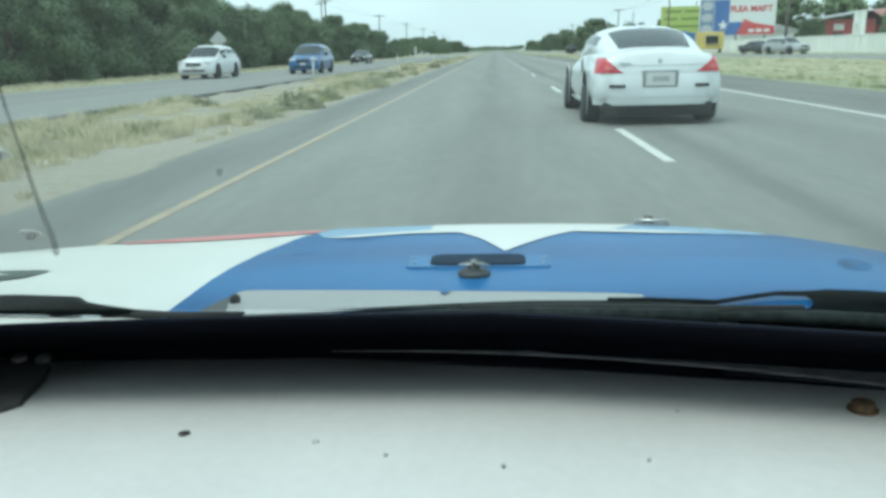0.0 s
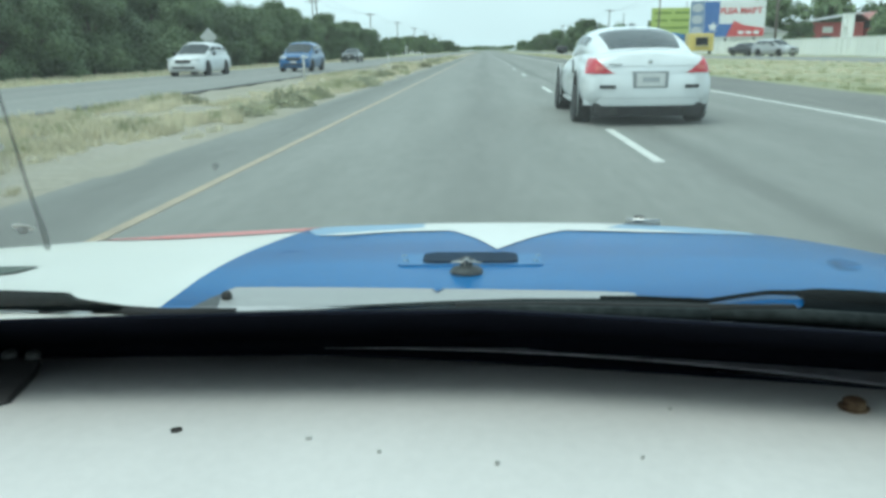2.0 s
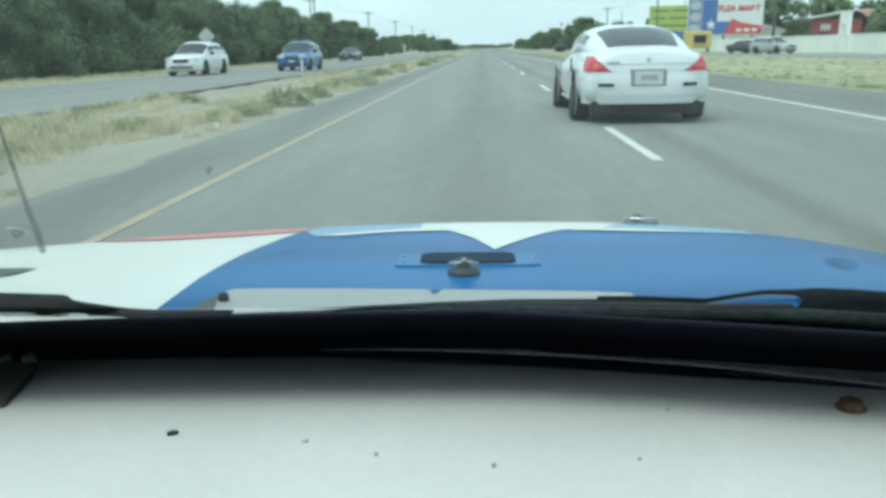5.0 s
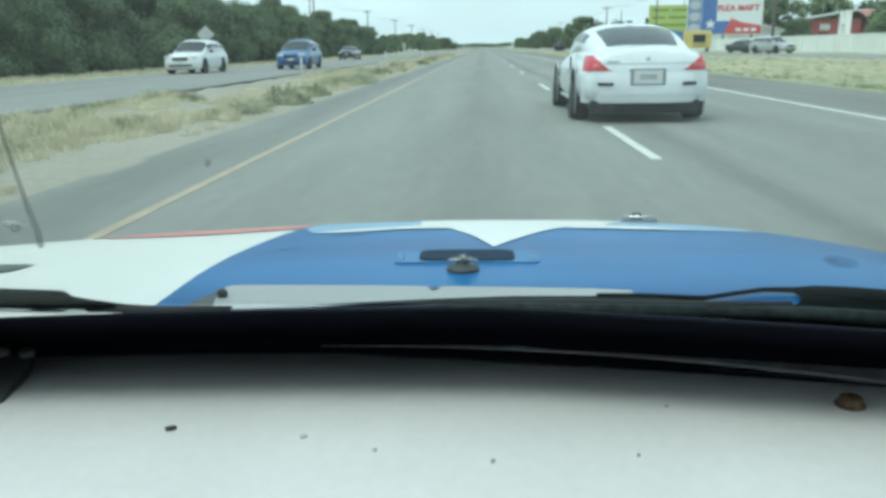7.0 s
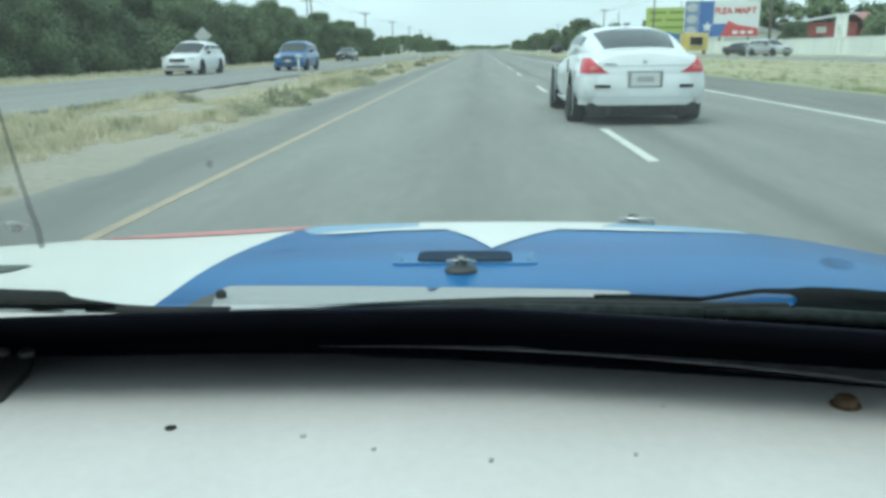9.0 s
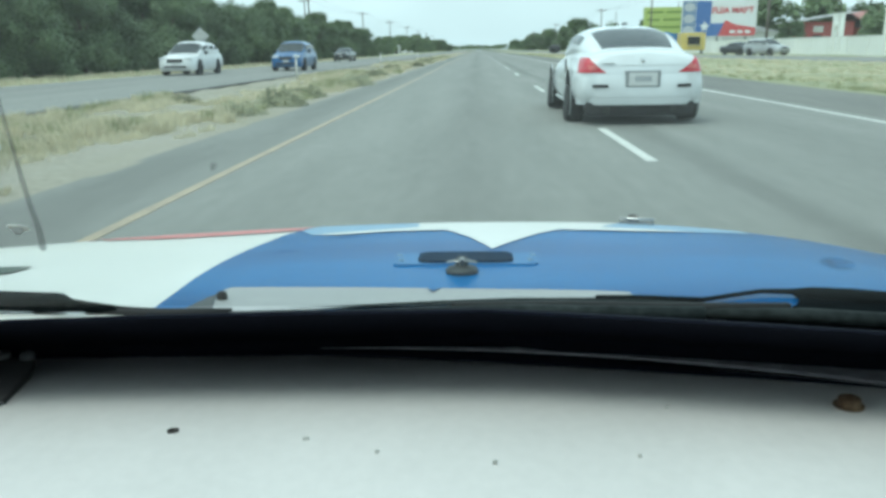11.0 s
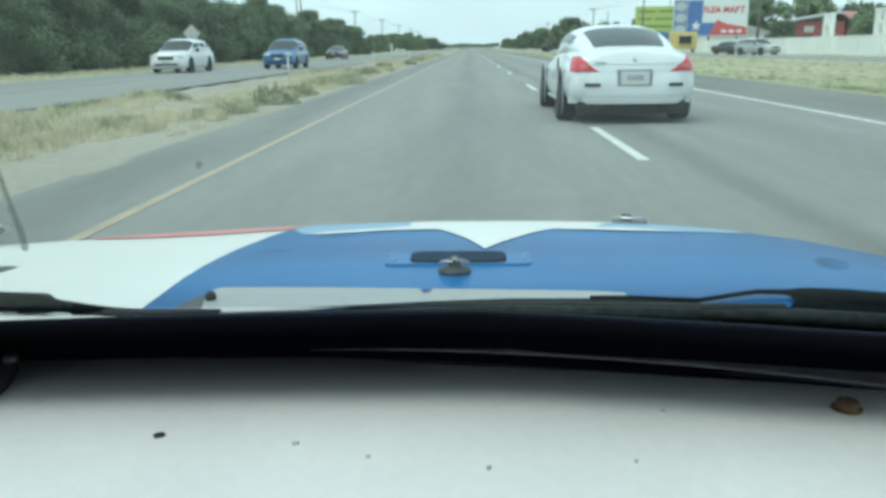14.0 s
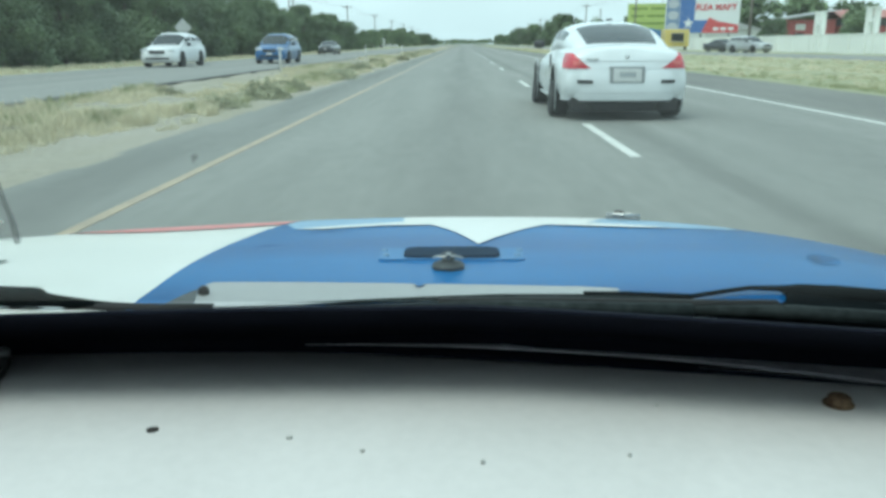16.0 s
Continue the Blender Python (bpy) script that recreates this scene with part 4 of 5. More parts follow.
SHRUB = mat("dusty_shrub_leaf", (0.33, 0.33, 0.21), 0.75, vary=0.15, size=2, fine=9, second=(0.22, 0.23, 0.14), island=0.3)
shrub_a, shrub_b = bush(3, "low dusty green shrub on the dirt median", SHRUB), bush(4, "low straw-green shrub on the dirt median", SHRUB)
shrub_a.matrix_basis, shrub_b.matrix_basis = pose(-4.0, 15.5, -0.03), pose(-4.2, 13.2, -0.03, 0, 0, 70) @ Matrix.Diagonal((0.8, 0.8, 0.7, 1))
for k, (x, y, s) in enumerate(((-4.1, 18.5, 0.9), (-3.9, 24.5, 1.1), (-4.2, 27, 0.8), (-4.4, 33, 1.0), (-4.6, 41, 1.1), (-4.1, 52, 1.0), (-6.6, 17, 0.6), (-4.4, 64, 1.2), (-4.6, 80, 1.2), (-4.2, 97, 1.3))):
    c = copy_thing(shrub_a if k % 2 else shrub_b, Matrix.Identity(4))
    c.matrix_basis = pose(x, y, -0.04, 0, 0, 47 * k) @ Matrix.Diagonal((s, s, s * 0.9, 1))


# ---- vehicles ----
def paint(name, rgb, rough=0.3, metal=0.0):
    return mat(name, rgb, rough, metal=metal, vary=0.05, size=1.5, fine=40, second=tuple(c * 0.86 for c in rgb), coat=0.5)


CAR_GLASS = mat("dark_car_glass", (0.05, 0.057, 0.06), 0.15, vary=0.1, size=2, fine=20, spec=0.3)
LAMP_RED = mat("red_lamp_lens", (0.50, 0.040, 0.060), 0.2, vary=0.1, size=10)
LAMP_CLEAR = mat("clear_lamp_lens", (0.62, 0.64, 0.64), 0.12, vary=0.1, size=10)
ALLOY = mat("polished_alloy", (0.70, 0.70, 0.70), 0.22, metal=0.9, vary=0.08, size=20)
BLACK_TRIM = mat("black_trim", (0.018, 0.018, 0.019), 0.5, vary=0.15, size=10)
PLATE = mat("number_plate_white", (0.55, 0.56, 0.55), 0.5, vary=0.05, size=20)


def smooth_at(table, y):
    """Smooth curve through rows (y, values...), read at y."""
    k = max(0, min(len(table) - 2, sum(1 for r in table if r[0] <= y) - 1))
    a, b = table[k], table[k + 1]
    p, q = table[max(0, k - 1)], table[min(len(table) - 1, k + 2)]
    f = max(0.0, min(1.0, (y - a[0]) / (b[0] - a[0])))
    out = []
    for i in range(1, len(a)):
        ma = (b[i] - p[i]) / max(1e-6, b[0] - p[0]) * (b[0] - a[0])
        mb = (q[i] - a[i]) / max(1e-6, q[0] - a[0]) * (b[0] - a[0])
        out.append((2 * f ** 3 - 3 * f * f + 1) * a[i] + (f ** 3 - 2 * f * f + f) * ma + (3 * f * f - 2 * f ** 3) * b[i] + (f ** 3 - f * f) * mb)
    return out


def section(zb, wb, zm, wm, zs, wsd, zt):
    half = [(0, zb), (wb * 0.9, zb), (wb, zb + 0.05), (wm, (zb + zm) / 2), (wm, zm), (wsd, zs), (wsd * 0.9, zs + 0.3 * (zt - zs)), (wsd * 0.6, zs + 0.8 * (zt - zs)), (0, zt)]
    for _ in range(2):
        fine = [half[0]]
        for (xa, za), (xb, zb2) in zip(half, half[1:]):
            fine += [(0.75 * xa + 0.25 * xb, 0.75 * za + 0.25 * zb2), (0.25 * xa + 0.75 * xb, 0.25 * za + 0.75 * zb2)]
        half = [(0, zb)] + fine[2:-1] + [(0, zt)]
    return half + [(-x, z) for x, z in half[-2:0:-1]]


def loft(stations):
    """A closed skin through sections of equal point counts: (y, [(x, z), ...])."""
    bm = bmesh.new()
    rings = [[bm.verts.new((x, y, z)) for x, z in sec] for y, sec in stations]
    n = len(rings[0])
    for a, b in zip(rings, rings[1:]):
        for k in range(n):
            bm.faces.new((a[k], a[(k + 1) % n], b[(k + 1) % n], b[k]))
    bm.faces.new(rings[0])
    bm.faces.new(rings[-1])
    return bm


def quad_at(q, u, v, off):
    a, b, c, d = (Vector(p) for p in q)
    n = (b - a).cross(d - a).normalized()
    return (a.lerp(b, u)).lerp(d.lerp(c, u), v) + n * off


def panel(q, u0, u1, v0, v1, off=0.006, thick=0.012, slant=(0, 0)):
    """A thin plate on the quad q (a, b, c, d counter-clockwise from outside); slant shifts its upper corners."""
    bm = bmesh.new()
    cs = [(u0, v0), (u1, v0), (u1 + slant[1], v1), (u0 + slant[0], v1)]
    hi = [bm.verts.new(quad_at(q, u, v, off)) for u, v in cs]
    lo = [bm.verts.new(quad_at(q, u, v, off - thick)) for u, v in cs]
    bm.faces.new(hi)
    bm.faces.new(lo[::-1])
    for k in range(4):
        bm.faces.new((lo[k], lo[(k + 1) % 4], hi[(k + 1) % 4], hi[k]))
    return bm


def wheels(car, track, ys, r, width, rim_mat, spokes=10, dish=0.02, arch_mat=None, drop=0.0, camber=0.0):
    for y in ys:
        for s in (-1, 1):
            m = Matrix.Translation((s * track, y, r - drop)) @ Matrix.Rotation(-s * radians(camber), 4, "Y")
            w = width / 2
            t = part("wheel", lathe([(r * 0.72, -w), (r * 0.93, -w), (r * 0.99, -w * 0.8), (r, 0), (r * 0.99, w * 0.8), (r * 0.93, w), (r * 0.72, w)], 28, "x", m=m), RUBBER, car, "black tyre", smooth=True)
            bm = lathe([(r * 0.66, -w * 0.98), (r * 0.76, -w * 0.98), (r * 0.76, w * 1.03), (r * 0.70, w * 1.03), (r * 0.66, w * 0.9)], 28, "x", m=m)
            lathe([(r * 0.15, 0.0), (r * 0.13, s * (w * 0.75 - dish)), (0.0, s * (w * 0.8 - dish))], 14, "x", bm, m)
            for k in range(spokes):
                a = 2 * math.pi * k / spokes
                c, d = math.cos(a), math.sin(a)
                x = s * (w * 0.78 - dish)
                tube([m @ Vector((x, 0.12 * r * c, 0.12 * r * d)), m @ Vector((x + s * 0.01, 0.64 * r * c, 0.64 * r * d))], [r * 0.05, r * 0.035], 5, bm)
            part("rim", bm, rim_mat, t, "bright spoked rim")
            part("arch", lathe([(r * 1.0, 0), (r * 1.13, 0.012), (r * 1.16, 0.0)], 28, "x", m=Matrix.Translation((s * (track + w * 0.86), y, r * 1.03))), arch_mat or BLACK_TRIM, car, "wheel arch lip")


def car(name, label, body_mat, stations, belt, roof, width, glass, wheel_spec, m, rim_mat=ALLOY, group="", tumble=0.17, square=0.42, arch_mat=None, rear=32, drop=0.0, camber=0.0):
    """A car at rest, facing +y. belt: height of the window sills; roof: rows (y, rise above the belt); width: rows (y, half width at the belt);
    glass: stretches (rear window, windscreen, side windows) along y."""
    c = thing(name, label, "car", m, group)
    y0, y1 = stations[0][0], stations[-1][0]
    ys = [y0 + (y1 - y0) * k / 48 for k in range(49)]
    part("body", loft([(y, section(*smooth_at(stations, y))) for y in ys]), body_mat, c, smooth=True)

    def skin(y, a, off=0.0):
        h, w = smooth_at(roof, y)[0] + off, smooth_at(width, y)[0] + off
        ca, sa = math.cos(a), math.sin(a)
        return Vector((-w * math.copysign(abs(ca) ** 0.5, ca) * (1 - tumble * abs(sa) ** 1.5), y, belt - 0.04 + max(0.0, h) * abs(sa) ** square))

    r0, r1 = roof[0][0], roof[-1][0]
    cabin = part("cabin", grid(40, 32, lambda u, v: skin(r0 + (r1 - r0) * u, math.pi * v)), body_mat, c, "roof and pillars", smooth=True)

    def pane(nm, ya, yb, a0, a1, lab, lean=0.0):
        part(nm, grid(12, 14, lambda u, v: skin(ya + (yb - ya) * u + lean * math.sin(math.pi * (a0 + (a1 - a0) * v) / 180), radians(a0 + (a1 - a0) * v), 0.007)), CAR_GLASS, cabin, lab, smooth=True)

    (ra, rb), (wa, wb), sides = glass
    pane("rear_window", ra, rb, rear, 180 - rear, "dark rear window")
    pane("windscreen", wa, wb, 30, 150, "dark windscreen")
    for a, b in sides:
        pane("side_window", a, b, 6, 25, "dark side window")
        pane("side_window", a, b, 155, 174, "dark side window")
    track, wy, r, w = wheel_spec
    wheels(c, track, wy, r, w, rim_mat, arch_mat=arch_mat, drop=drop, camber=camber)
    return c


def face_part(c, name, x0, x1, y, z0, z1, d, material, label="", bevel=0.008):
    return part(name, box(x0, x1, y - d, y + d, z0, z1, bevel), material, c, label)


# white sports coupe ahead in the right-hand lane
COUPE_WHITE = paint("pearl_white_paint", (0.72, 0.75, 0.76), 0.26)
coupe_st = [(-2.13, 0.34, 0.66, 0.52, 0.74, 0.74, 0.68, 0.90), (-2.09, 0.26, 0.76, 0.52, 0.81, 0.78, 0.74, 0.935), (-1.98, 0.24, 0.82, 0.55, 0.855, 0.82, 0.77, 0.955), (-1.75, 0.23, 0.85, 0.57, 0.885, 0.85, 0.79, 0.97),
            (-1.40, 0.21, 0.86, 0.58, 0.900, 0.87, 0.79, 0.98), (-1.0, 0.19, 0.85, 0.55, 0.88, 0.88, 0.785, 0.96), (-0.5, 0.18, 0.845, 0.5, 0.86, 0.88, 0.77, 0.93), (0.3, 0.18, 0.845, 0.5, 0.855, 0.85, 0.77, 0.90),
            (0.9, 0.2, 0.85, 0.52, 0.875, 0.80, 0.77, 0.88), (1.4, 0.2, 0.84, 0.52, 0.885, 0.74, 0.75, 0.82), (1.85, 0.22, 0.78, 0.45, 0.82, 0.62, 0.68, 0.72), (2.1, 0.26, 0.64, 0.40, 0.68, 0.50, 0.56, 0.58)]


def side_x(y, z):
    """Half width of the coupe's body at height z."""
    sec = section(*smooth_at(coupe_st, y))
    half = sec[:len(sec) // 2 + 1]
    top = max(range(len(half)), key=lambda k: half[k][0])
    for (xa, za), (xb, zb) in zip(half[top:], half[top + 1:]):
        if za <= z <= zb:
            return xa + (xb - xa) * (z - za) / max(1e-6, zb - za)
    return half[top][0]


def tail_y(x, z):
    """How far back the coupe's skin reaches at the half width x and the height z."""
    a, b = -2.13, -1.6
    if side_x(a, z) >= x:
        return a
    for _ in range(18):
        c = (a + b) / 2
        a, b = (a, c) if side_x(c, z) >= x else (c, b)
    return b


coupe = car("sports_coupe", "white low sports coupe with red tail lamps in the lane", COUPE_WHITE, coupe_st, 0.90,
            [(-1.98, 0.0), (-1.75, 0.10), (-1.3, 0.27), (-0.85, 0.395), (-0.3, 0.445), (0.12, 0.42), (0.55, 0.25), (0.98, 0.0)],
            [(-1.98, 0.62), (-1.5, 0.68), (-0.8, 0.735), (0.2, 0.74), (0.98, 0.72)],
            ((-1.70, -0.92), (0.22, 0.86), ((-1.0, -0.45), (-0.38, 0.42))),
            (0.80, (-1.33, 1.32), 0.335, 0.25), pose(2.22, 12.75, 0.065, 0, 0, 0), tumble=0.30, square=0.40, arch_mat=COUPE_WHITE, rear=41, drop=0.065, camber=5)
for s in (-1, 1):
    def lens(u, v):
        z = 0.648 + 0.205 * v
        x_in, y_end = 0.47 + 0.25 * v ** 0.75, -1.92 + 0.20 * v
        x_out = side_x(-2.0, z)
        if u < 0.6:
            x = x_in + (x_out - x_in) * u / 0.6
            return Vector((s * x, tail_y(x, z) - 0.010, z))
        y = -2.0 + (y_end + 2.0) * (u - 0.6) / 0.4
        return Vector((s * (side_x(y, z) + 0.010), y, z))
    lamp = part("tail_lamp", grid(20, 8, lens), LAMP_RED, coupe, "red slanted tail lamp", smooth=True)
    part("lamp_reflector", grid(4, 3, lambda u, v: Vector((s * (0.62 + 0.11 * u), tail_y(0.62 + 0.11 * u, 0.69 + 0.06 * v) - 0.013, 0.69 + 0.06 * v))), mat("lamp_pale_red", (0.62, 0.14, 0.13), 0.25), lamp)
    part("door_handle", box(s * 0.862 - 0.012, s * 0.862 + 0.012, -0.62, -0.57, 0.62, 0.82, 0.008), BLACK_TRIM, coupe, "upright door handle")
    part("mirror", lathe([(0.0, -0.10), (0.05, -0.09), (0.075, 0.0), (0.05, 0.09), (0.0, 0.10)], 14, "x", m=Matrix.Translation((s * 0.92, 0.62, 0.97))), BLACK_TRIM, coupe, "black door mirror", smooth=True)
    part("sill", box(s * 0.845 - 0.02, s * 0.845 + 0.02, -0.9, 0.9, 0.17, 0.22, 0.01), COUPE_WHITE, coupe)
    part("door_seam", grid(1, 8, lambda u, v: Vector((s * (side_x(-0.66 + 0.008 * u, 0.30 + 0.52 * v) + 0.003), -0.66 + 0.008 * u, 0.30 + 0.52 * v))), BLACK_TRIM, coupe, "door seam")


def bumper(u, v):
    """Rear bumper skin that stands a little proud of the tail."""
    x, z = -0.855 + 1.71 * u, 0.215 + 0.41 * v
    back = -2.205 + 0.30 * abs(x / 0.855) ** 4.5 + 0.05 * (abs(v - 0.62) / 0.62) ** 2.2
    return Vector((x, back, z))


def on_bumper(x, z, off=0.0):
    q = bumper((x + 0.855) / 1.71, (z - 0.215) / 0.41)
    return Vector((x, q.y - off, z))


part("rear_bumper", grid(36, 14, bumper), COUPE_WHITE, coupe, "white rear bumper", smooth=True)
# shade of the bumper crease, put on as a thin grey line
part("bumper_crease_shade", grid(36, 1, lambda u, v: on_bumper(-0.80 + 1.6 * u, 0.315 + 0.008 * v, 0.003)), mat("crease_shade", (0.45, 0.47, 0.48), 0.5), coupe)
for s in (-1, 1):
    part("bumper_slit", grid(10, 2, lambda u, v: on_bumper(s * (0.46 + 0.37 * u), 0.448 + 0.046 * v, 0.022)), BLACK_TRIM, coupe, "dark bumper slit")
    part("exhaust", lathe([(0.045, -0.06), (0.045, 0.06), (0.036, 0.06), (0.036, -0.06)], 14, "y", m=Matrix.Translation((s * 0.46, -2.05, 0.135))), DARK_METAL, coupe, "dull exhaust tip")
# a flat panel, its grey standing in for shade inside the recess
part("plate_recess", box(-0.235, 0.235, -2.215, -2.12, 0.455, 0.675, 0.015), mat("recess_shade", (0.26, 0.275, 0.28), 0.6), coupe, "grey panel for the shaded plate recess")
num = face_part(coupe, "number_plate", -0.19, 0.19, -2.216, 0.472, 0.645, 0.010, PLATE, "pale number plate")
part("plate_bar", box(-0.11, 0.11, -2.229, -2.225, 0.53, 0.60), mat("plate_bar_grey", (0.34, 0.36, 0.37), 0.6), num)
# diffuser box, also the black of the shaded void between the wheels
part("diffuser", box(-0.74, 0.74, -2.08, -1.86, 0.06, 0.25, 0.03), RUBBER, coupe, "dark lower diffuser, widened to fill the shaded gap below")
part("underbody", box(-0.72, 0.72, -1.95, 1.9, 0.12, 0.25, 0.02), BLACK_TRIM, coupe, "dark underbody")
part("hatch_seam", grid(30, 1, lambda u, v: Vector((-0.60 + 1.2 * u, tail_y(0.60, 0.735) - 0.004, 0.735 + 0.006 * v))), mat("seam_grey", (0.26, 0.27, 0.27), 0.6), coupe)
part("emblem", lathe([(0.035, 0.0), (0.03, 0.012), (0, 0.014)], 16, "y", m=Matrix.Translation((0, -2.125, 0.80)) @ Matrix.Rotation(math.pi, 4, "Z")), ALLOY, coupe, "small round emblem")
part("name_bar", box(-0.55, -0.38, -2.142, -2.128, 0.765, 0.780), ALLOY, coupe, "small bright name bar")
part("roof_fin", box(-0.04, 0.04, -0.72, -0.58, 1.31, 1.335, 0.012), BLACK_TRIM, coupe)
part("filler_notch", grid(1, 1, lambda u, v: Vector((-(side_x(-1.60, 0.80) + 0.006), -1.62 + 0.05 * u * (1 - v), 0.78 + 0.07 * v))), BLACK_TRIM, coupe)


# oncoming cars, halted on the opposite carriageway
def suv_stations(L, W):
    h = L / 2
    w = W / 2
    return [(-h, 0.40, w * 0.80, 0.62, w * 0.9, 0.92, w * 0.88, 0.98), (-h + 0.08, 0.27, w * 0.9, 0.62, w * 0.97, 0.98, w * 0.93, 1.06), (-h + 0.6, 0.21, w * 0.96, 0.65, w, 1.02, w * 0.95, 1.08),
            (0, 0.20, w * 0.96, 0.65, w, 1.0, w * 0.94, 1.06), (h - 1.25, 0.20, w * 0.96, 0.65, w, 0.98, w * 0.92, 1.06), (h - 0.5, 0.21, w * 0.93, 0.62, w * 0.98, 0.90, w * 0.86, 0.98),
            (h - 0.12, 0.23, w * 0.86, 0.58, w * 0.90, 0.80, w * 0.78, 0.88), (h, 0.36, w * 0.7, 0.55, w * 0.78, 0.72, w * 0.66, 0.76)]


def front_face(c, h, w, z_lamp, grille_z):
    for s in (-1, 1):
        part("headlight", box(s * w * 0.66 - 0.19, s * w * 0.66 + 0.19, h - 0.22, h - 0.03, z_lamp - 0.06, z_lamp + 0.07, 0.03), LAMP_CLEAR, c, "clear headlight")
        part("mirror", box(s * (w + 0.09) - 0.09, s * (w + 0.09) + 0.09, h - 1.75, h - 1.65, 1.02, 1.16, 0.03), BLACK_TRIM, c, "door mirror")
    part("grille", box(-w * 0.42, w * 0.42, h - 0.1, h + 0.012, grille_z - 0.09, grille_z + 0.09, 0.02), BLACK_TRIM, c, "dark grille")
    part("lower_intake", box(-w * 0.62, w * 0.62, h - 0.12, h + 0.004, 0.36, 0.47, 0.02), BLACK_TRIM, c, "dark lower intake")
    part("number_plate", box(-0.16, 0.16, h, h + 0.025, 0.50, 0.60, 0.004), PLATE, c, "pale number plate")


blue = car("suv", "bright blue compact sport utility car on the far carriageway", paint("bright_blue_paint", (0.022, 0.11, 0.29), 0.3), suv_stations(4.5, 1.85),
           1.02, [(-2.2, 0.0), (-2.1, 0.30), (-1.85, 0.58), (-1.2, 0.67), (-0.4, 0.69), (0.25, 0.64), (0.75, 0.34), (1.25, 0.0)], [(-2.2, 0.78), (-1.2, 0.85), (0.4, 0.85), (1.25, 0.80)], ((-2.12, -1.84), (0.36, 1.12), ((-1.75, -1.15), (-1.05, -0.25), (-0.15, 0.62))), (0.83, (-1.32, 1.34), 0.35, 0.22), pose(-10.9, 46.0, 0.02, 0, 0, 180))
front_face(blue, 2.25, 0.925, 0.80, 0.72)
white_suv = car("suv", "white sport utility car with black wheels on far carriageway", paint("white_paint", (0.76, 0.77, 0.77), 0.3), suv_stations(4.65, 1.86),
                1.02, [(-2.2, 0.0), (-2.1, 0.30), (-1.85, 0.58), (-1.2, 0.67), (-0.4, 0.69), (0.25, 0.64), (0.75, 0.34), (1.25, 0.0)], [(-2.2, 0.78), (-1.2, 0.85), (0.4, 0.85), (1.25, 0.80)], ((-2.12, -1.84), (0.36, 1.12), ((-1.75, -1.15), (-1.05, -0.25), (-0.15, 0.62))), (0.835, (-1.34, 1.36), 0.36, 0.22), pose(-14.9, 40.0, 0.02, 0, 0, 180), rim_mat=BLACK_TRIM)
front_face(white_suv, 2.325, 0.93, 0.80, 0.72)
part("roof_rail", tube([(-0.6, -1.6, 1.70), (-0.6, -1.4, 1.75), (-0.6, 0.0, 1.75), (-0.6, 0.2, 1.70)], 0.015), BLACK_TRIM, white_suv, "black roof rail")
part("roof_rail", tube([(0.6, -1.6, 1.70), (0.6, -1.4, 1.75), (0.6, 0.0, 1.75), (0.6, 0.2, 1.70)], 0.015), BLACK_TRIM, white_suv, "black roof rail")
sedan_st = [(y * 1.03, zb, wb, zm, wm, min(zs, 0.93), w2, min(zt, 0.99)) for y, zb, wb, zm, wm, zs, w2, zt in suv_stations(4.6, 1.8)]
sedan = car("sedan", "dark grey sedan on the far carriageway", paint("dark_grey_paint", (0.035, 0.04, 0.042), 0.25), sedan_st, 0.93, [(-1.75, 0.0), (-1.4, 0.20), (-0.9, 0.45), (-0.3, 0.52), (0.3, 0.48), (0.75, 0.27), (1.3, 0.0)], [(-1.75, 0.74), (-0.9, 0.80), (0.4, 0.80), (1.3, 0.76)], ((-1.45, -0.85), (0.36, 1.1), ((-0.95, -0.25), (-0.15, 0.62))),
            (0.81, (-1.35, 1.38), 0.32, 0.21), pose(-14.4, 84, 0.02, 0, 0, 180))
front_face(sedan, 2.37, 0.9, 0.72, 0.64)
silver = car("suv", "silver sport utility car parked by the frontage road", paint("silver_paint", (0.42, 0.43, 0.43), 0.3, 0.4), suv_stations(4.6, 1.85),
             1.02, [(-2.2, 0.0), (-2.1, 0.30), (-1.85, 0.58), (-1.2, 0.67), (-0.4, 0.69), (0.25, 0.64), (0.75, 0.34), (1.25, 0.0)], [(-2.2, 0.78), (-1.2, 0.85), (0.4, 0.85), (1.25, 0.80)], ((-2.12, -1.84), (0.36, 1.12), ((-1.75, -1.15), (-1.05, -0.25), (-0.15, 0.62))), (0.835, (-1.34, 1.36), 0.36, 0.22), pose(28.6, 79, -0.02, 0, 0, 205))
front_face(silver, 2.3, 0.92, 0.80, 0.72)
dark_car = car("sedan", "dark sedan with pale bonnet parked by the frontage road", paint("charcoal_paint", (0.03, 0.03, 0.033), 0.3), sedan_st, 0.93, [(-1.75, 0.0), (-1.4, 0.20), (-0.9, 0.45), (-0.3, 0.52), (0.3, 0.48), (0.75, 0.27), (1.3, 0.0)], [(-1.75, 0.74), (-0.9, 0.80), (0.4, 0.80), (1.3, 0.76)], ((-1.45, -0.85), (0.36, 1.1), ((-0.95, -0.25), (-0.15, 0.62))),
               (0.81, (-1.35, 1.38), 0.32, 0.21), pose(28.9, 88, -0.02, 0, 0, 200))
front_face(dark_car, 2.37, 0.9, 0.72, 0.64)
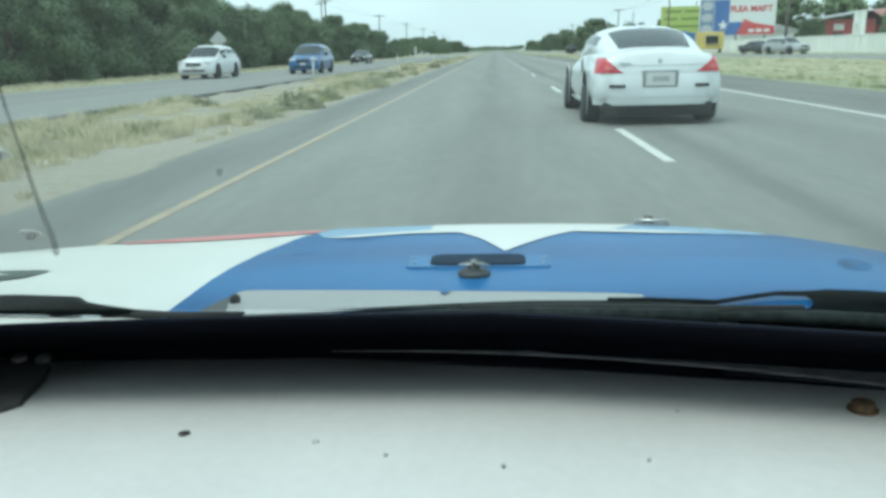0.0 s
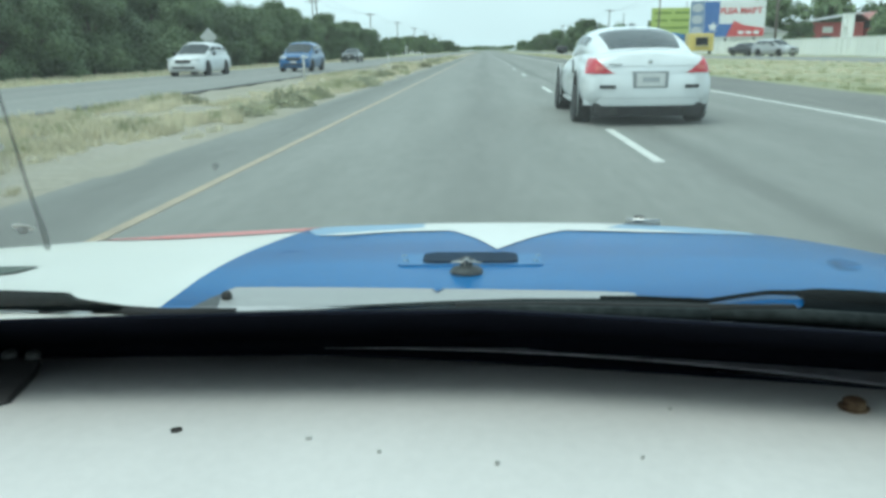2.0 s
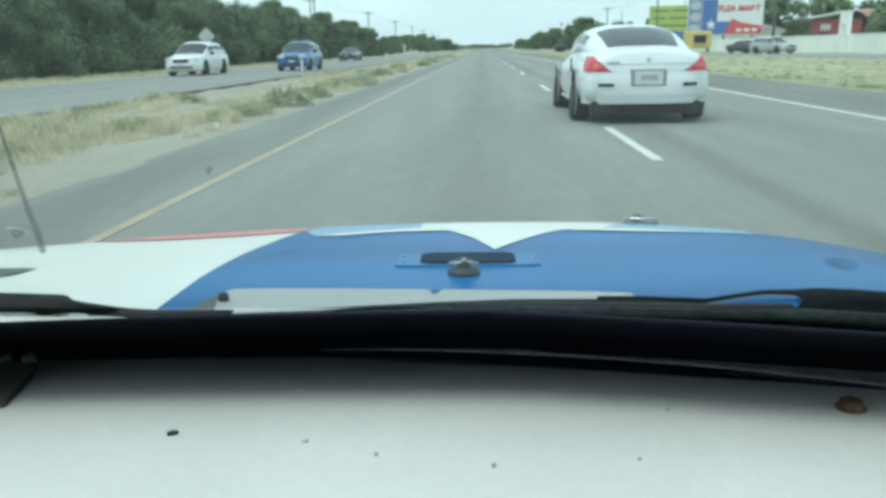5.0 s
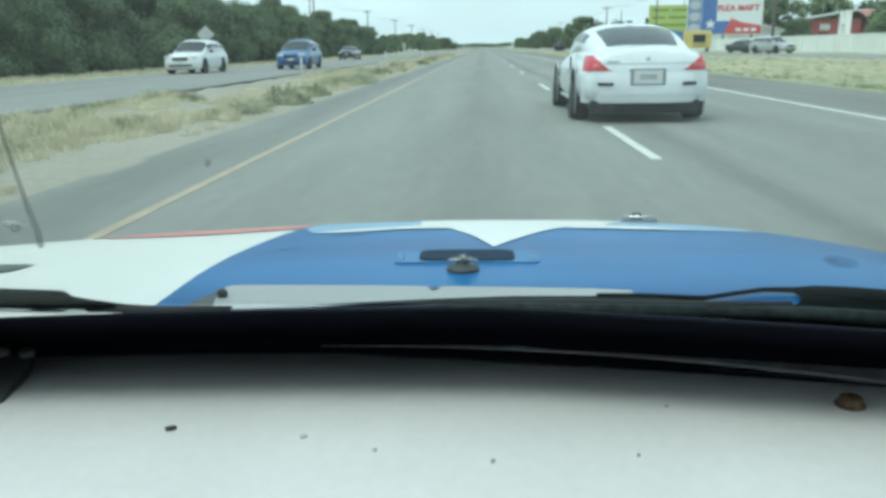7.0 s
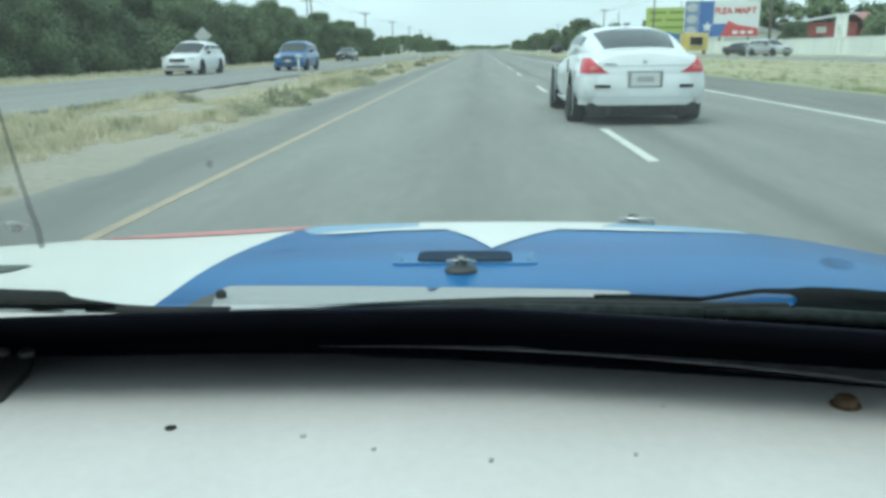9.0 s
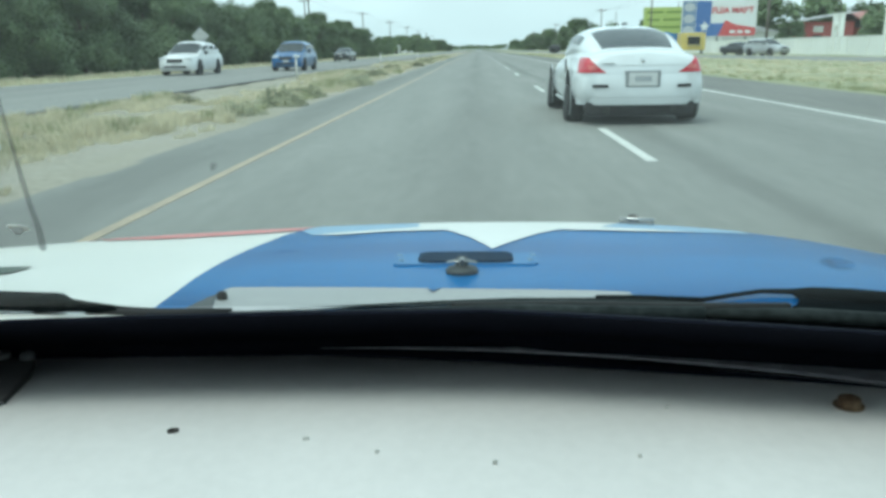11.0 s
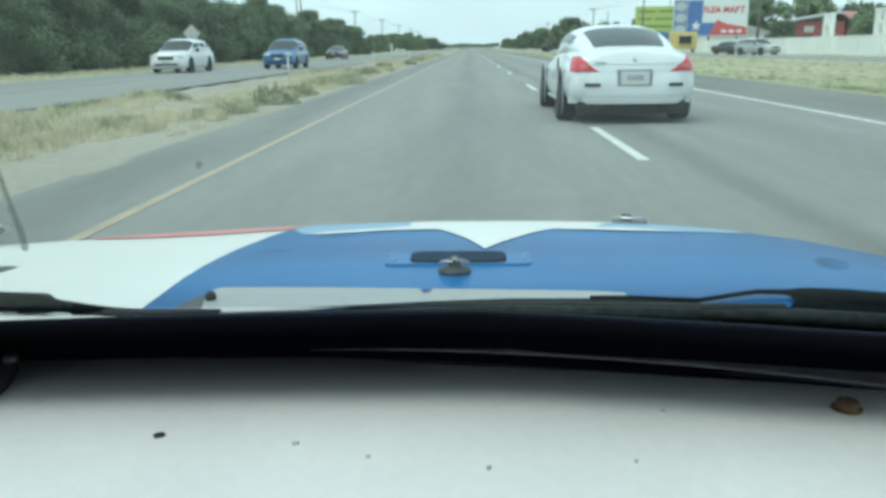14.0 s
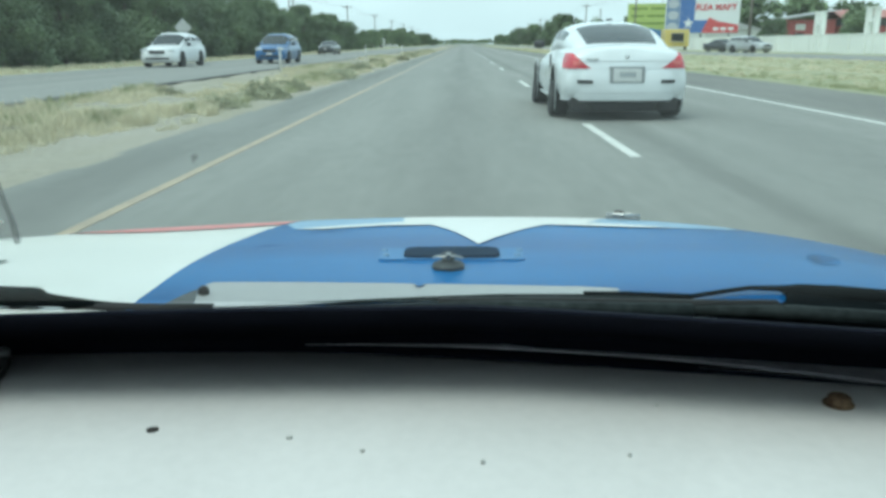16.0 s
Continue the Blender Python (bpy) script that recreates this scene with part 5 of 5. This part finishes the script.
pickup = car("pickup_truck", "white pickup truck parked on the frontage road", paint("pickup_white", (0.72, 0.73, 0.72), 0.35), suv_stations(5.3, 1.9),
             1.02, [(-0.6, 0.0), (-0.5, 0.5), (-0.1, 0.70), (0.5, 0.68), (0.9, 0.36), (1.35, 0.0)], [(-0.6, 0.86), (1.35, 0.84)], ((-0.57, -0.5), (0.56, 1.25), ((-0.3, 0.2), (0.28, 0.8))), (0.82, (-1.6, 1.7), 0.38, 0.24), pose(16.8, 126, 0.015, 0, 0, 180))
front_face(pickup, 2.65, 0.95, 0.85, 0.76)
part("load_bed", box(-0.72, 0.72, -2.5, -0.65, 1.0, 1.085, 0.02), BLACK_TRIM, pickup, "dark load bed")


def truck_wheels(c, ys, track, r):
    for y in ys:
        for s in (-1, 1):
            t = part("wheel", lathe([(r * 0.5, -0.14), (r * 0.95, -0.14), (r, -0.1), (r, 0.1), (r * 0.95, 0.14), (r * 0.5, 0.14)], 24, "x", m=Matrix.Translation((s * track, y, r))), RUBBER, c, "black truck tyre", smooth=True)
            part("rim", lathe([(0.0, -0.06), (r * 0.3, -0.1), (r * 0.52, -0.12), (r * 0.52, 0.12), (r * 0.3, 0.1), (0.0, 0.06)], 20, "x", m=Matrix.Translation((s * track, y, r))), STEEL, t)


YELLOW = paint("school_bus_yellow", (0.60, 0.30, 0.035), 0.45)
FADED_WHITE = paint("faded_white_roof", (0.62, 0.62, 0.58), 0.6)
bus = thing("school_bus", "yellow short bus with white roof and dark bonnet", "bus", pose(18.9, 101, 0.015, 0, 0, 180))
part("body", box(-1.2, 1.2, -3.2, 1.5, 0.62, 2.72, 0.12), YELLOW, bus, "yellow boxy body")
part("roof", box(-1.16, 1.16, -3.15, 1.45, 2.70, 2.86, 0.07), FADED_WHITE, bus, "off-white roof")
part("hood", loft([(1.45, [(-0.95, 0.75), (0.95, 0.75), (0.95, 1.45), (-0.95, 1.45)]), (2.75, [(-0.88, 0.75), (0.88, 0.75), (0.86, 1.28), (-0.86, 1.28)])]), YELLOW, bus, "yellow bonnet")
part("grille", box(-0.84, 0.84, 2.72, 2.80, 0.62, 1.20, 0.03), BLACK_TRIM, bus, "dark grille")
part("bumper", box(-1.15, 1.15, 2.72, 2.92, 0.45, 0.68, 0.04), BLACK_TRIM, bus, "black bumper")
part("windscreen", box(-1.0, 1.0, 1.48, 1.53, 1.55, 2.25, 0.03), CAR_GLASS, bus, "dark windscreen")
for k in range(5):
    for s in (-1, 1):
        part("side_window", box(s * 1.2 - 0.015, s * 1.2 + 0.015, -2.9 + 0.85 * k, -2.2 + 0.85 * k, 1.65, 2.25, 0.01), CAR_GLASS, bus, "dark side window")
truck_wheels(bus, (-2.0, 2.0), 0.98, 0.45)
mixer = thing("mixer_truck", "white concrete mixer truck with a faded red drum", "truck", pose(18.0, 113, 0.015, 0, 0, 180))
MIX_WHITE = paint("truck_white", (0.70, 0.71, 0.70), 0.4)
part("cab", box(-1.15, 1.15, 1.2, 2.7, 1.0, 2.75, 0.12), MIX_WHITE, mixer, "white cab")
part("hood", loft([(2.65, [(-0.9, 0.8), (0.9, 0.8), (0.9, 1.95), (-0.9, 1.95)]), (4.2, [(-0.8, 0.8), (0.8, 0.8), (0.78, 1.70), (-0.78, 1.70)])]), MIX_WHITE, mixer, "white bonnet")
part("grille", box(-0.62, 0.62, 4.16, 4.24, 0.85, 1.62, 0.03), BLACK_TRIM, mixer, "dark tall grille")
part("windscreen", box(-1.0, 1.0, 2.68, 2.73, 1.95, 2.6, 0.03), CAR_GLASS, mixer, "dark windscreen")
part("drum", lathe([(0.0, -3.0), (0.55, -2.95), (0.75, -2.7), (1.25, -0.9), (1.25, 0.1), (0.9, 1.2), (0.4, 1.6), (0.0, 1.65)], 28, "y", m=Matrix.Translation((0, -0.6, 2.55)) @ Matrix.Rotation(radians(8), 4, "X")),
     paint("faded_red_drum", (0.52, 0.13, 0.10), 0.5), mixer, "faded red mixing drum", smooth=True)
part("chassis", box(-0.5, 0.5, -4.0, 4.1, 0.62, 1.0, 0.03), BLACK_TRIM, mixer, "black chassis rails")
for y in (-2.9, 0.9):
    part("drum_stand", box(-0.7, 0.7, y - 0.12, y + 0.12, 0.98, 1.75, 0.02), MIX_WHITE, mixer, "drum stand")
truck_wheels(mixer, (-3.0, -1.7, 3.3), 1.0, 0.52)
food = thing("food_truck", "yellow food stall trailer with an open hatch", "trailer", pose(28.4, 106, -0.02, 0, 0, 0))
# yellow is paled for the haze of distance
part("body", box(-1.6, 1.6, -1.1, 1.1, 0.5, 2.75, 0.08), paint("bright_yellow", (0.62, 0.48, 0.13), 0.45), food, "yellow body")
part("hatch", box(-0.75, 0.85, -1.14, -1.09, 1.25, 2.2, 0.01), mat("dark_opening", (0.03, 0.03, 0.03), 0.8), food, "dark serving hatch")
part("counter", box(-0.85, 0.95, -1.38, -1.1, 1.16, 1.22, 0.01), STEEL, food, "steel counter")
part("awning", box(-0.9, 1.0, -1.7, -1.1, 2.25, 2.30, 0.01), FADED_WHITE, food, "white awning flap")
truck_wheels(food, (0.0,), 1.45, 0.34)
for sx in (-1.3, 1.3):
    part("prop_leg", box(sx - 0.04, sx + 0.04, -0.9, -0.8, 0.0, 0.52), STEEL, food)
shed = thing("shed", "bright blue corrugated storage shed beside the frontage road", "shed", pose(28.0, 121, 0.0, 0, 0, 0))
BLUE_TIN = paint("blue_tin", (0.06, 0.20, 0.46), 0.5)
part("wall", box(-2.6, 2.6, -2.0, 2.0, -0.1, 2.5, 0.02), BLUE_TIN, shed, "blue tin wall")
for k in range(18):
    part("rib", box(-2.5 + k * 0.29, -2.44 + k * 0.29, -2.03, -2.0, 0.0, 2.5), BLUE_TIN, shed)
part("roof", loft([(-2.2, [(-2.8, 2.5), (2.8, 2.5), (0.0, 3.15)]), (2.2, [(-2.8, 2.5), (2.8, 2.5), (0.0, 3.15)])]), BLUE_TIN, shed, "blue gabled roof")
part("door", box(0.6, 1.5, -2.05, -2.0, 0.0, 2.05, 0.01), FADED_WHITE, shed, "white door")


# ---- walls, fence, buildings, billboards, poles ----
WALL_WHITE = mat("whitewashed_block", (0.80, 0.81, 0.77), 0.85, vary=0.05, size=0.4, fine=8, second=(0.70, 0.71, 0.67))
boundary = tagged(part("wall_white", box(34.0, 34.2, 58, 212, -0.2, 1.62), WALL_WHITE), "long whitewashed block wall beside the frontage road", "wall", kind="structure")
for k in range(39):
    part("pilaster", box(33.93, 34.0, 58.2 + k * 3.9, 58.55 + k * 3.9, -0.1, 1.68), WALL_WHITE, boundary)
part("coping", box(33.95, 34.25, 58, 212, 1.623, 1.69), WALL_WHITE, boundary)
gate = thing("gate", "white gateposts with a beam in the long wall", "gate", pose(34.1, 66, 0))
for y in (0.0, 1.3, 9.6, 10.9):
    part("gatepost", box(-0.2, 0.2, y - 0.2, y + 0.2, -0.2, 3.7, 0.03), WALL_WHITE, gate, "white gatepost")
    part("cap", box(-0.27, 0.27, y - 0.27, y + 0.27, 3.703, 3.83, 0.02), WALL_WHITE, gate, "white cap")
for y in (0.0, 9.6):
    part("beam", box(-0.12, 0.12, y + 0.203, y + 1.097, 2.6, 2.85), WALL_WHITE, gate, "white beam between gateposts")
fence = thing("fence", "dark slatted screen fence beside the frontage road", "fence", pose(26.6, 134, 0, 0, 0, 0))
SLATE = mat("dark_screen", (0.025, 0.03, 0.042), 0.7, vary=0.2, size=1, fine=10)
for k in range(17):
    part("screen_panel", box(-0.02, 0.02, 0.06 + 2 * k, 1.94 + 2 * k, 0.1, 2.2), SLATE, fence)
    part("post", box(-0.05, 0.05, -0.05 + 2 * k, 0.05 + 2 * k, -0.1, 2.3), mat("pale_post", (0.4, 0.41, 0.42), 0.6) if k == 8 else SLATE, fence)

# siding red with distance haze mixed into the colour
RED_BARN = mat("haze_paled_red_siding", (0.36, 0.095, 0.09), 0.75, vary=0.12, size=1.2, fine=12, second=(0.27, 0.08, 0.075), stretch=(4, 4, 0.3))
TIN = mat("galvanised_roof", (0.50, 0.51, 0.51), 0.5, metal=0.3, vary=0.12, size=1.5, fine=10, second=(0.36, 0.35, 0.34), stretch=(4, 1, 1))
PINK_ROOF = mat("faded_red_roof", (0.42, 0.19, 0.17), 0.7, vary=0.12, size=1.5, fine=10)
barn = thing("store_building", "red sided store building with pale metal roofs", "building", pose(61.0, 150, 0, 0, 0, 0))
part("wall", box(0, 9, 0, 10, -0.2, 5.0), RED_BARN, barn, "red board siding")
for k in range(22):
    part("batten", box(0.2 + k * 0.4, 0.25 + k * 0.4, -0.03, 0.0, 0, 5.0), RED_BARN, barn)
part("roof", loft([(-1.2, [(-1.6, 5.0), (9.3, 6.6), (9.3, 6.75), (-1.6, 5.15)]), (10.5, [(-1.6, 5.0), (9.3, 6.6), (9.3, 6.75), (-1.6, 5.15)])]), TIN, barn, "pale sheet-metal roof")
part("loft_window", box(1.6, 3.4, -0.06, 0.0, 3.1, 4.2, 0.02), FADED_WHITE, barn, "white board over a window")
part("doorway", box(1.4, 3.2, -0.07, 0.0, 0.0, 2.6, 0.02), mat("dark_doorway", (0.03, 0.03, 0.03), 0.9), barn, "dark doorway")
annex = thing("annex_building", "low red annex with faded red roof", "building", pose(70.6, 149, 0, 0, 0, 0))
part("wall", box(0, 16, 0, 9, -0.2, 3.8), RED_BARN, annex, "red siding")
for k in range(38):
    part("batten", box(0.2 + k * 0.41, 0.25 + k * 0.41, -0.03, 0.0, 0, 3.8), RED_BARN, annex)
part("roof", loft([(-0.8, [(-0.6, 5.2), (16.6, 5.2), (16.6, 5.35), (-0.6, 5.35)]), (4.5, [(-0.6, 6.7), (16.6, 6.7), (16.6, 6.85), (-0.6, 6.85)]), (9.5, [(-0.6, 5.2), (16.6, 5.2), (16.6, 5.35), (-0.6, 5.35)])]), PINK_ROOF, annex, "faded red roof")
for k in range(5):
    part("veranda_post", box(0.2 + k * 3.9, 0.32 + k * 3.9, -0.7, -0.58, -0.1, 5.25), FADED_WHITE, annex, "white post")
part("clerestory", box(0.2, 15.8, 0.5, 8.5, 3.8, 5.25), mat("dark_gable", (0.12, 0.12, 0.12), 0.8), annex, "grey upper wall")
part("shop_window", box(12.0, 15.0, -0.06, 0.0, 0.8, 2.8, 0.02), FADED_WHITE, annex, "pale shutter")


def house(x, y, w, d, h, rise, wall_m, roof_m, label, turn=0, cat="house"):
    c = thing("house", label, cat, pose(x, y, 0, 0, 0, turn), "small houses")
    part("wall", box(0, w, 0, d, -0.2, h), wall_m, c)
    part("roof", loft([(-0.4, [(-0.4, h), (w + 0.4, h), (w / 2, h + rise)]), (d + 0.4, [(-0.4, h), (w + 0.4, h), (w / 2, h + rise)])]), roof_m, c, "low gabled roof")
    for k in range(max(1, int(w / 3))):
        f = part("window", box(0.8 + k * 3, 2.0 + k * 3, -0.06, 0.0, 0.9, 2.0, 0.02), FADED_WHITE, c, "white window frame")
        part("pane", box(0.9 + k * 3, 1.9 + k * 3, -0.075, -0.062, 1.0, 1.9), CAR_GLASS, f)
    part("door", box(w - 1.3, w - 0.4, -0.06, 0.0, 0.0, 2.05, 0.02), BLACK_TRIM, c, "dark door")
    return c


PALE_SIDING = mat("pale_siding", (0.66, 0.67, 0.65), 0.8, vary=0.06, size=1, fine=12)
GREY_ROOF = mat("grey_shingles", (0.24, 0.24, 0.24), 0.85, vary=0.15, size=2, fine=15)
TAN_WALL = mat("tan_wall", (0.42, 0.36, 0.26), 0.8, vary=0.08, size=1, fine=12)
for x, y, w, h in ((-37, 198, 10, 2.7), (-44, 228, 12, 2.8), (-42, 276, 14, 3.0), (-41, 345, 14, 3.0), (-60, 205, 16, 3.2)):
    house(x, y, w, 6, h, 0.8, PALE_SIDING, TIN, "long white mobile home with a pale roof")
house(34.5, 208, 7, 8, 2.4, 2.6, mat("grey_shed_wall", (0.42, 0.45, 0.46), 0.8), GREY_ROOF, "grey steep-gabled shed at the wall's end")
house(36.5, 226, 8, 8, 2.6, 1.2, TAN_WALL, PINK_ROOF, "tan house with a red roof")
house(44, 144, 10, 8, 3.2, 1.4, PALE_SIDING, TIN, "white house with a pale metal roof")
house(48, 165, 14, 8, 3.2, 1.3, PALE_SIDING, GREY_ROOF, "white house with a grey roof")

PLY = mat("grey_pole_steel", (0.22, 0.23, 0.23), 0.6, vary=0.15, size=2, fine=20)


def text_on(parent, words, x, y, z, size, material, name="lettering"):
    cu = bpy.data.curves.new(name, "FONT")
    cu.body, cu.size, cu.extrude, cu.align_x = words, size, 0.02, "CENTER"
    cu.offset = 0.05
    tmp = bpy.data.objects.new(name, cu)
    me = bpy.data.meshes.new_from_object(tmp)
    bpy.data.objects.remove(tmp)
    me.materials.append(material)
    ob = new(name, me)
    ob.parent = parent
    ob.matrix_basis = pose(x, y, z, 90, 0, 0)
    return ob


# red and blue below are greyed to hold the distance haze
WHITE_BOARD = mat("billboard_white", (0.72, 0.73, 0.73), 0.6, vary=0.05, size=0.6)
BOARD_RED = mat("billboard_red", (0.52, 0.085, 0.09), 0.6, vary=0.08, size=0.6)
BOARD_BLUE = mat("billboard_blue", (0.075, 0.155, 0.40), 0.6, vary=0.08, size=0.6)
flea = thing("billboard", "red, white and blue billboard with a white star", "billboard", pose(34.9, 137, 0, 0, 0, 0))
face = part("board", box(0, 12.6, 0, 0.35, 2.5, 8.5, 0.03), WHITE_BOARD, flea, "white billboard face")
part("blue_field", box(2.4, 4.9, -0.02, 0.0, 2.6, 8.4), BOARD_BLUE, face, "blue field")
part("blue_field", box(4.9, 7.2, -0.02, 0.0, 2.6, 4.7), BOARD_BLUE, face, "blue field")
part("red_field", slab([(6.2, 2.6), (12.5, 2.6), (12.5, 3.9), (9.0, 4.5), (7.4, 5.2)], 0, 0.02), BOARD_RED, face, "red field").matrix_basis = pose(0, -0.005, 0, 90, 0, 0)
star = [(3.9 + (0.95 if k % 2 == 0 else 0.40) * math.sin(k * math.pi / 5), 4.2 + (0.95 if k % 2 == 0 else 0.40) * math.cos(k * math.pi / 5)) for k in range(10)]
part("star", slab(star, 0, 0.03), WHITE_BOARD, face, "white star").matrix_basis = pose(0, -0.025, 0, 90, 0, 0)
for z in (3.6, 5.5, 7.4):
    part("oval", slab([(1.2 + 0.95 * math.cos(a), z + 0.72 * math.sin(a)) for a in (2 * math.pi * k / 20 for k in range(20))], 0, 0.03), mat("oval_grey", (0.48, 0.50, 0.54), 0.6), face, "grey oval panel").matrix_basis = pose(0, -0.005, 0, 90, 0, 0)
part("side_band", box(0.05, 2.35, -0.003, 0.0, 2.55, 8.45), mat("band_blue_grey", (0.20, 0.27, 0.40), 0.6), face, "blue-grey side band")
text_on(face, "FLEA MART", 8.5, -0.02, 6.35, 1.38, BOARD_RED)
for k in range(3):
    part("lettering_bar", box(8.2 + 1.3 * k, 9.1 + 1.3 * k, -0.03, 0.0, 3.0, 3.5), WHITE_BOARD, face)
for x in (1.5, 6.3, 11.1):
    part("post", tube([(x, 0.5, -0.2), (x, 0.5, 7.5)], 0.18, 10), PLY, flea, "steel post", smooth=True)
green = thing("billboard", "lime green billboard with dark lettering bars", "billboard", pose(39.4, 190, 0, 0, 0, 0))
# lime, likewise dulled for haze
gf = part("board", box(0, 10, 0, 0.35, 4.0, 10.0, 0.03), mat("billboard_lime", (0.42, 0.50, 0.14), 0.6, vary=0.06, size=0.6), green, "lime green billboard face")
for x0, x1, z in ((0.8, 4.6, 8.6), (5.4, 9.0, 8.6), (0.8, 3.8, 6.9), (4.6, 9.2, 6.9), (1.2, 8.8, 5.2)):
    part("lettering_bar", box(x0, x1, -0.03, 0.0, z, z + 0.5), mat("dark_lime", (0.20, 0.28, 0.05), 0.6), gf)
part("walkway", box(0, 10, -0.8, 0, 3.85, 3.95), PLY, green, "catwalk")
part("post", tube([(5, 0.6, -0.2), (5, 0.6, 9)], 0.35, 12), PLY, green, "steel post", smooth=True)

WOOD_POLE = mat("weathered_pole", (0.15, 0.13, 0.11), 0.85, vary=0.2, size=3, fine=30, stretch=(6, 6, 0.5))
WIRE = mat("dark_wire", (0.03, 0.03, 0.03), 0.6)


def utility_pole(x, y, h, arm=True, lean=0.0):
    p = thing("utility_pole", "weathered wooden utility pole with a crossarm", "pole", pose(x, y, 0, 0, lean, 0), "utility poles")
    part("pole", tube([(0, 0, -0.3), (0, 0, h * 0.5), (0, 0, h)], [0.16, 0.14, 0.11], 10), WOOD_POLE, p, smooth=True)
    if arm:
        part("crossarm", box(-1.2, 1.2, -0.06, 0.06, h - 0.6, h - 0.46, 0.01), WOOD_POLE, p, "wooden crossarm")
        for k in (-1.1, -0.5, 0.5, 1.1):
            part("insulator", lathe([(0.04, 0), (0.06, 0.05), (0.03, 0.12), (0, 0.14)], 8, m=Matrix.Translation((k, 0, h - 0.46))), STEEL, p)
    return p


left_y = (72, 130, 188, 246, 304, 362, 420, 480)
for k, y in enumerate(left_y):
    utility_pole(-27.5, y, 10.2, True, (-3 if k == 1 else 0))
utility_pole(-33, 150, 11, True)
right_y = (86, 143, 200, 258, 316, 375, 440)
for k, y in enumerate(right_y):
    utility_pole(31.0, y, 10.5, k % 2 == 0)
for x, y, h in ((52, 190, 13), (60, 240, 14), (45, 260, 12), (40, 330, 12), (70, 210, 14)):
    utility_pole(x, y, h, False)
for side, ys, hh in ((-27.5, left_y, 10.2), (31.0, right_y, 10.5)):
    for off in (-1.1, 1.1):
        pts = []
        for a, b in zip(ys, ys[1:]):
            pts += [(side + off, a + (b - a) * f, hh - 0.34 - 3.2 * f * (1 - f)) for f in (0, 0.25, 0.5, 0.75)]
        w = tagged(part("overhead_wire", tube(pts, 0.018, 4), WIRE), "thin dark overhead wire slung between the poles", "wire", "overhead wires")

sign = thing("road_sign", "pale diamond road sign on a thin post", "sign", pose(-18.6, 52, 0, 0, 0, 0))
part("post", box(-0.04, 0.04, -0.03, 0.03, -0.2, 2.6), STEEL, sign, "steel post")
part("plate", slab([(0, 1.6), (0.6, 2.2), (0, 2.8), (-0.6, 2.2)], 0, 0.02), mat("sign_back", (0.50, 0.51, 0.50), 0.5), sign, "pale diamond plate").matrix_basis = pose(0, -0.04, 0, 90, 0, 0)
for x, y in ((-7.3, 31), (-7.5, 60), (-7.5, 96), (8.9, 120)):
    mk = thing("delineator_post", "thin white delineator post beside the pavement", "post", pose(x, y, -0.03, 0, 0, 0), "delineator posts")
    part("post", tube([(0, 0, -0.1), (0, 0, 1.0)], 0.04, 8), FADED_WHITE, mk, smooth=True)
    part("reflector", box(-0.04, 0.04, -0.05, -0.035, 0.8, 0.95), STEEL, mk)
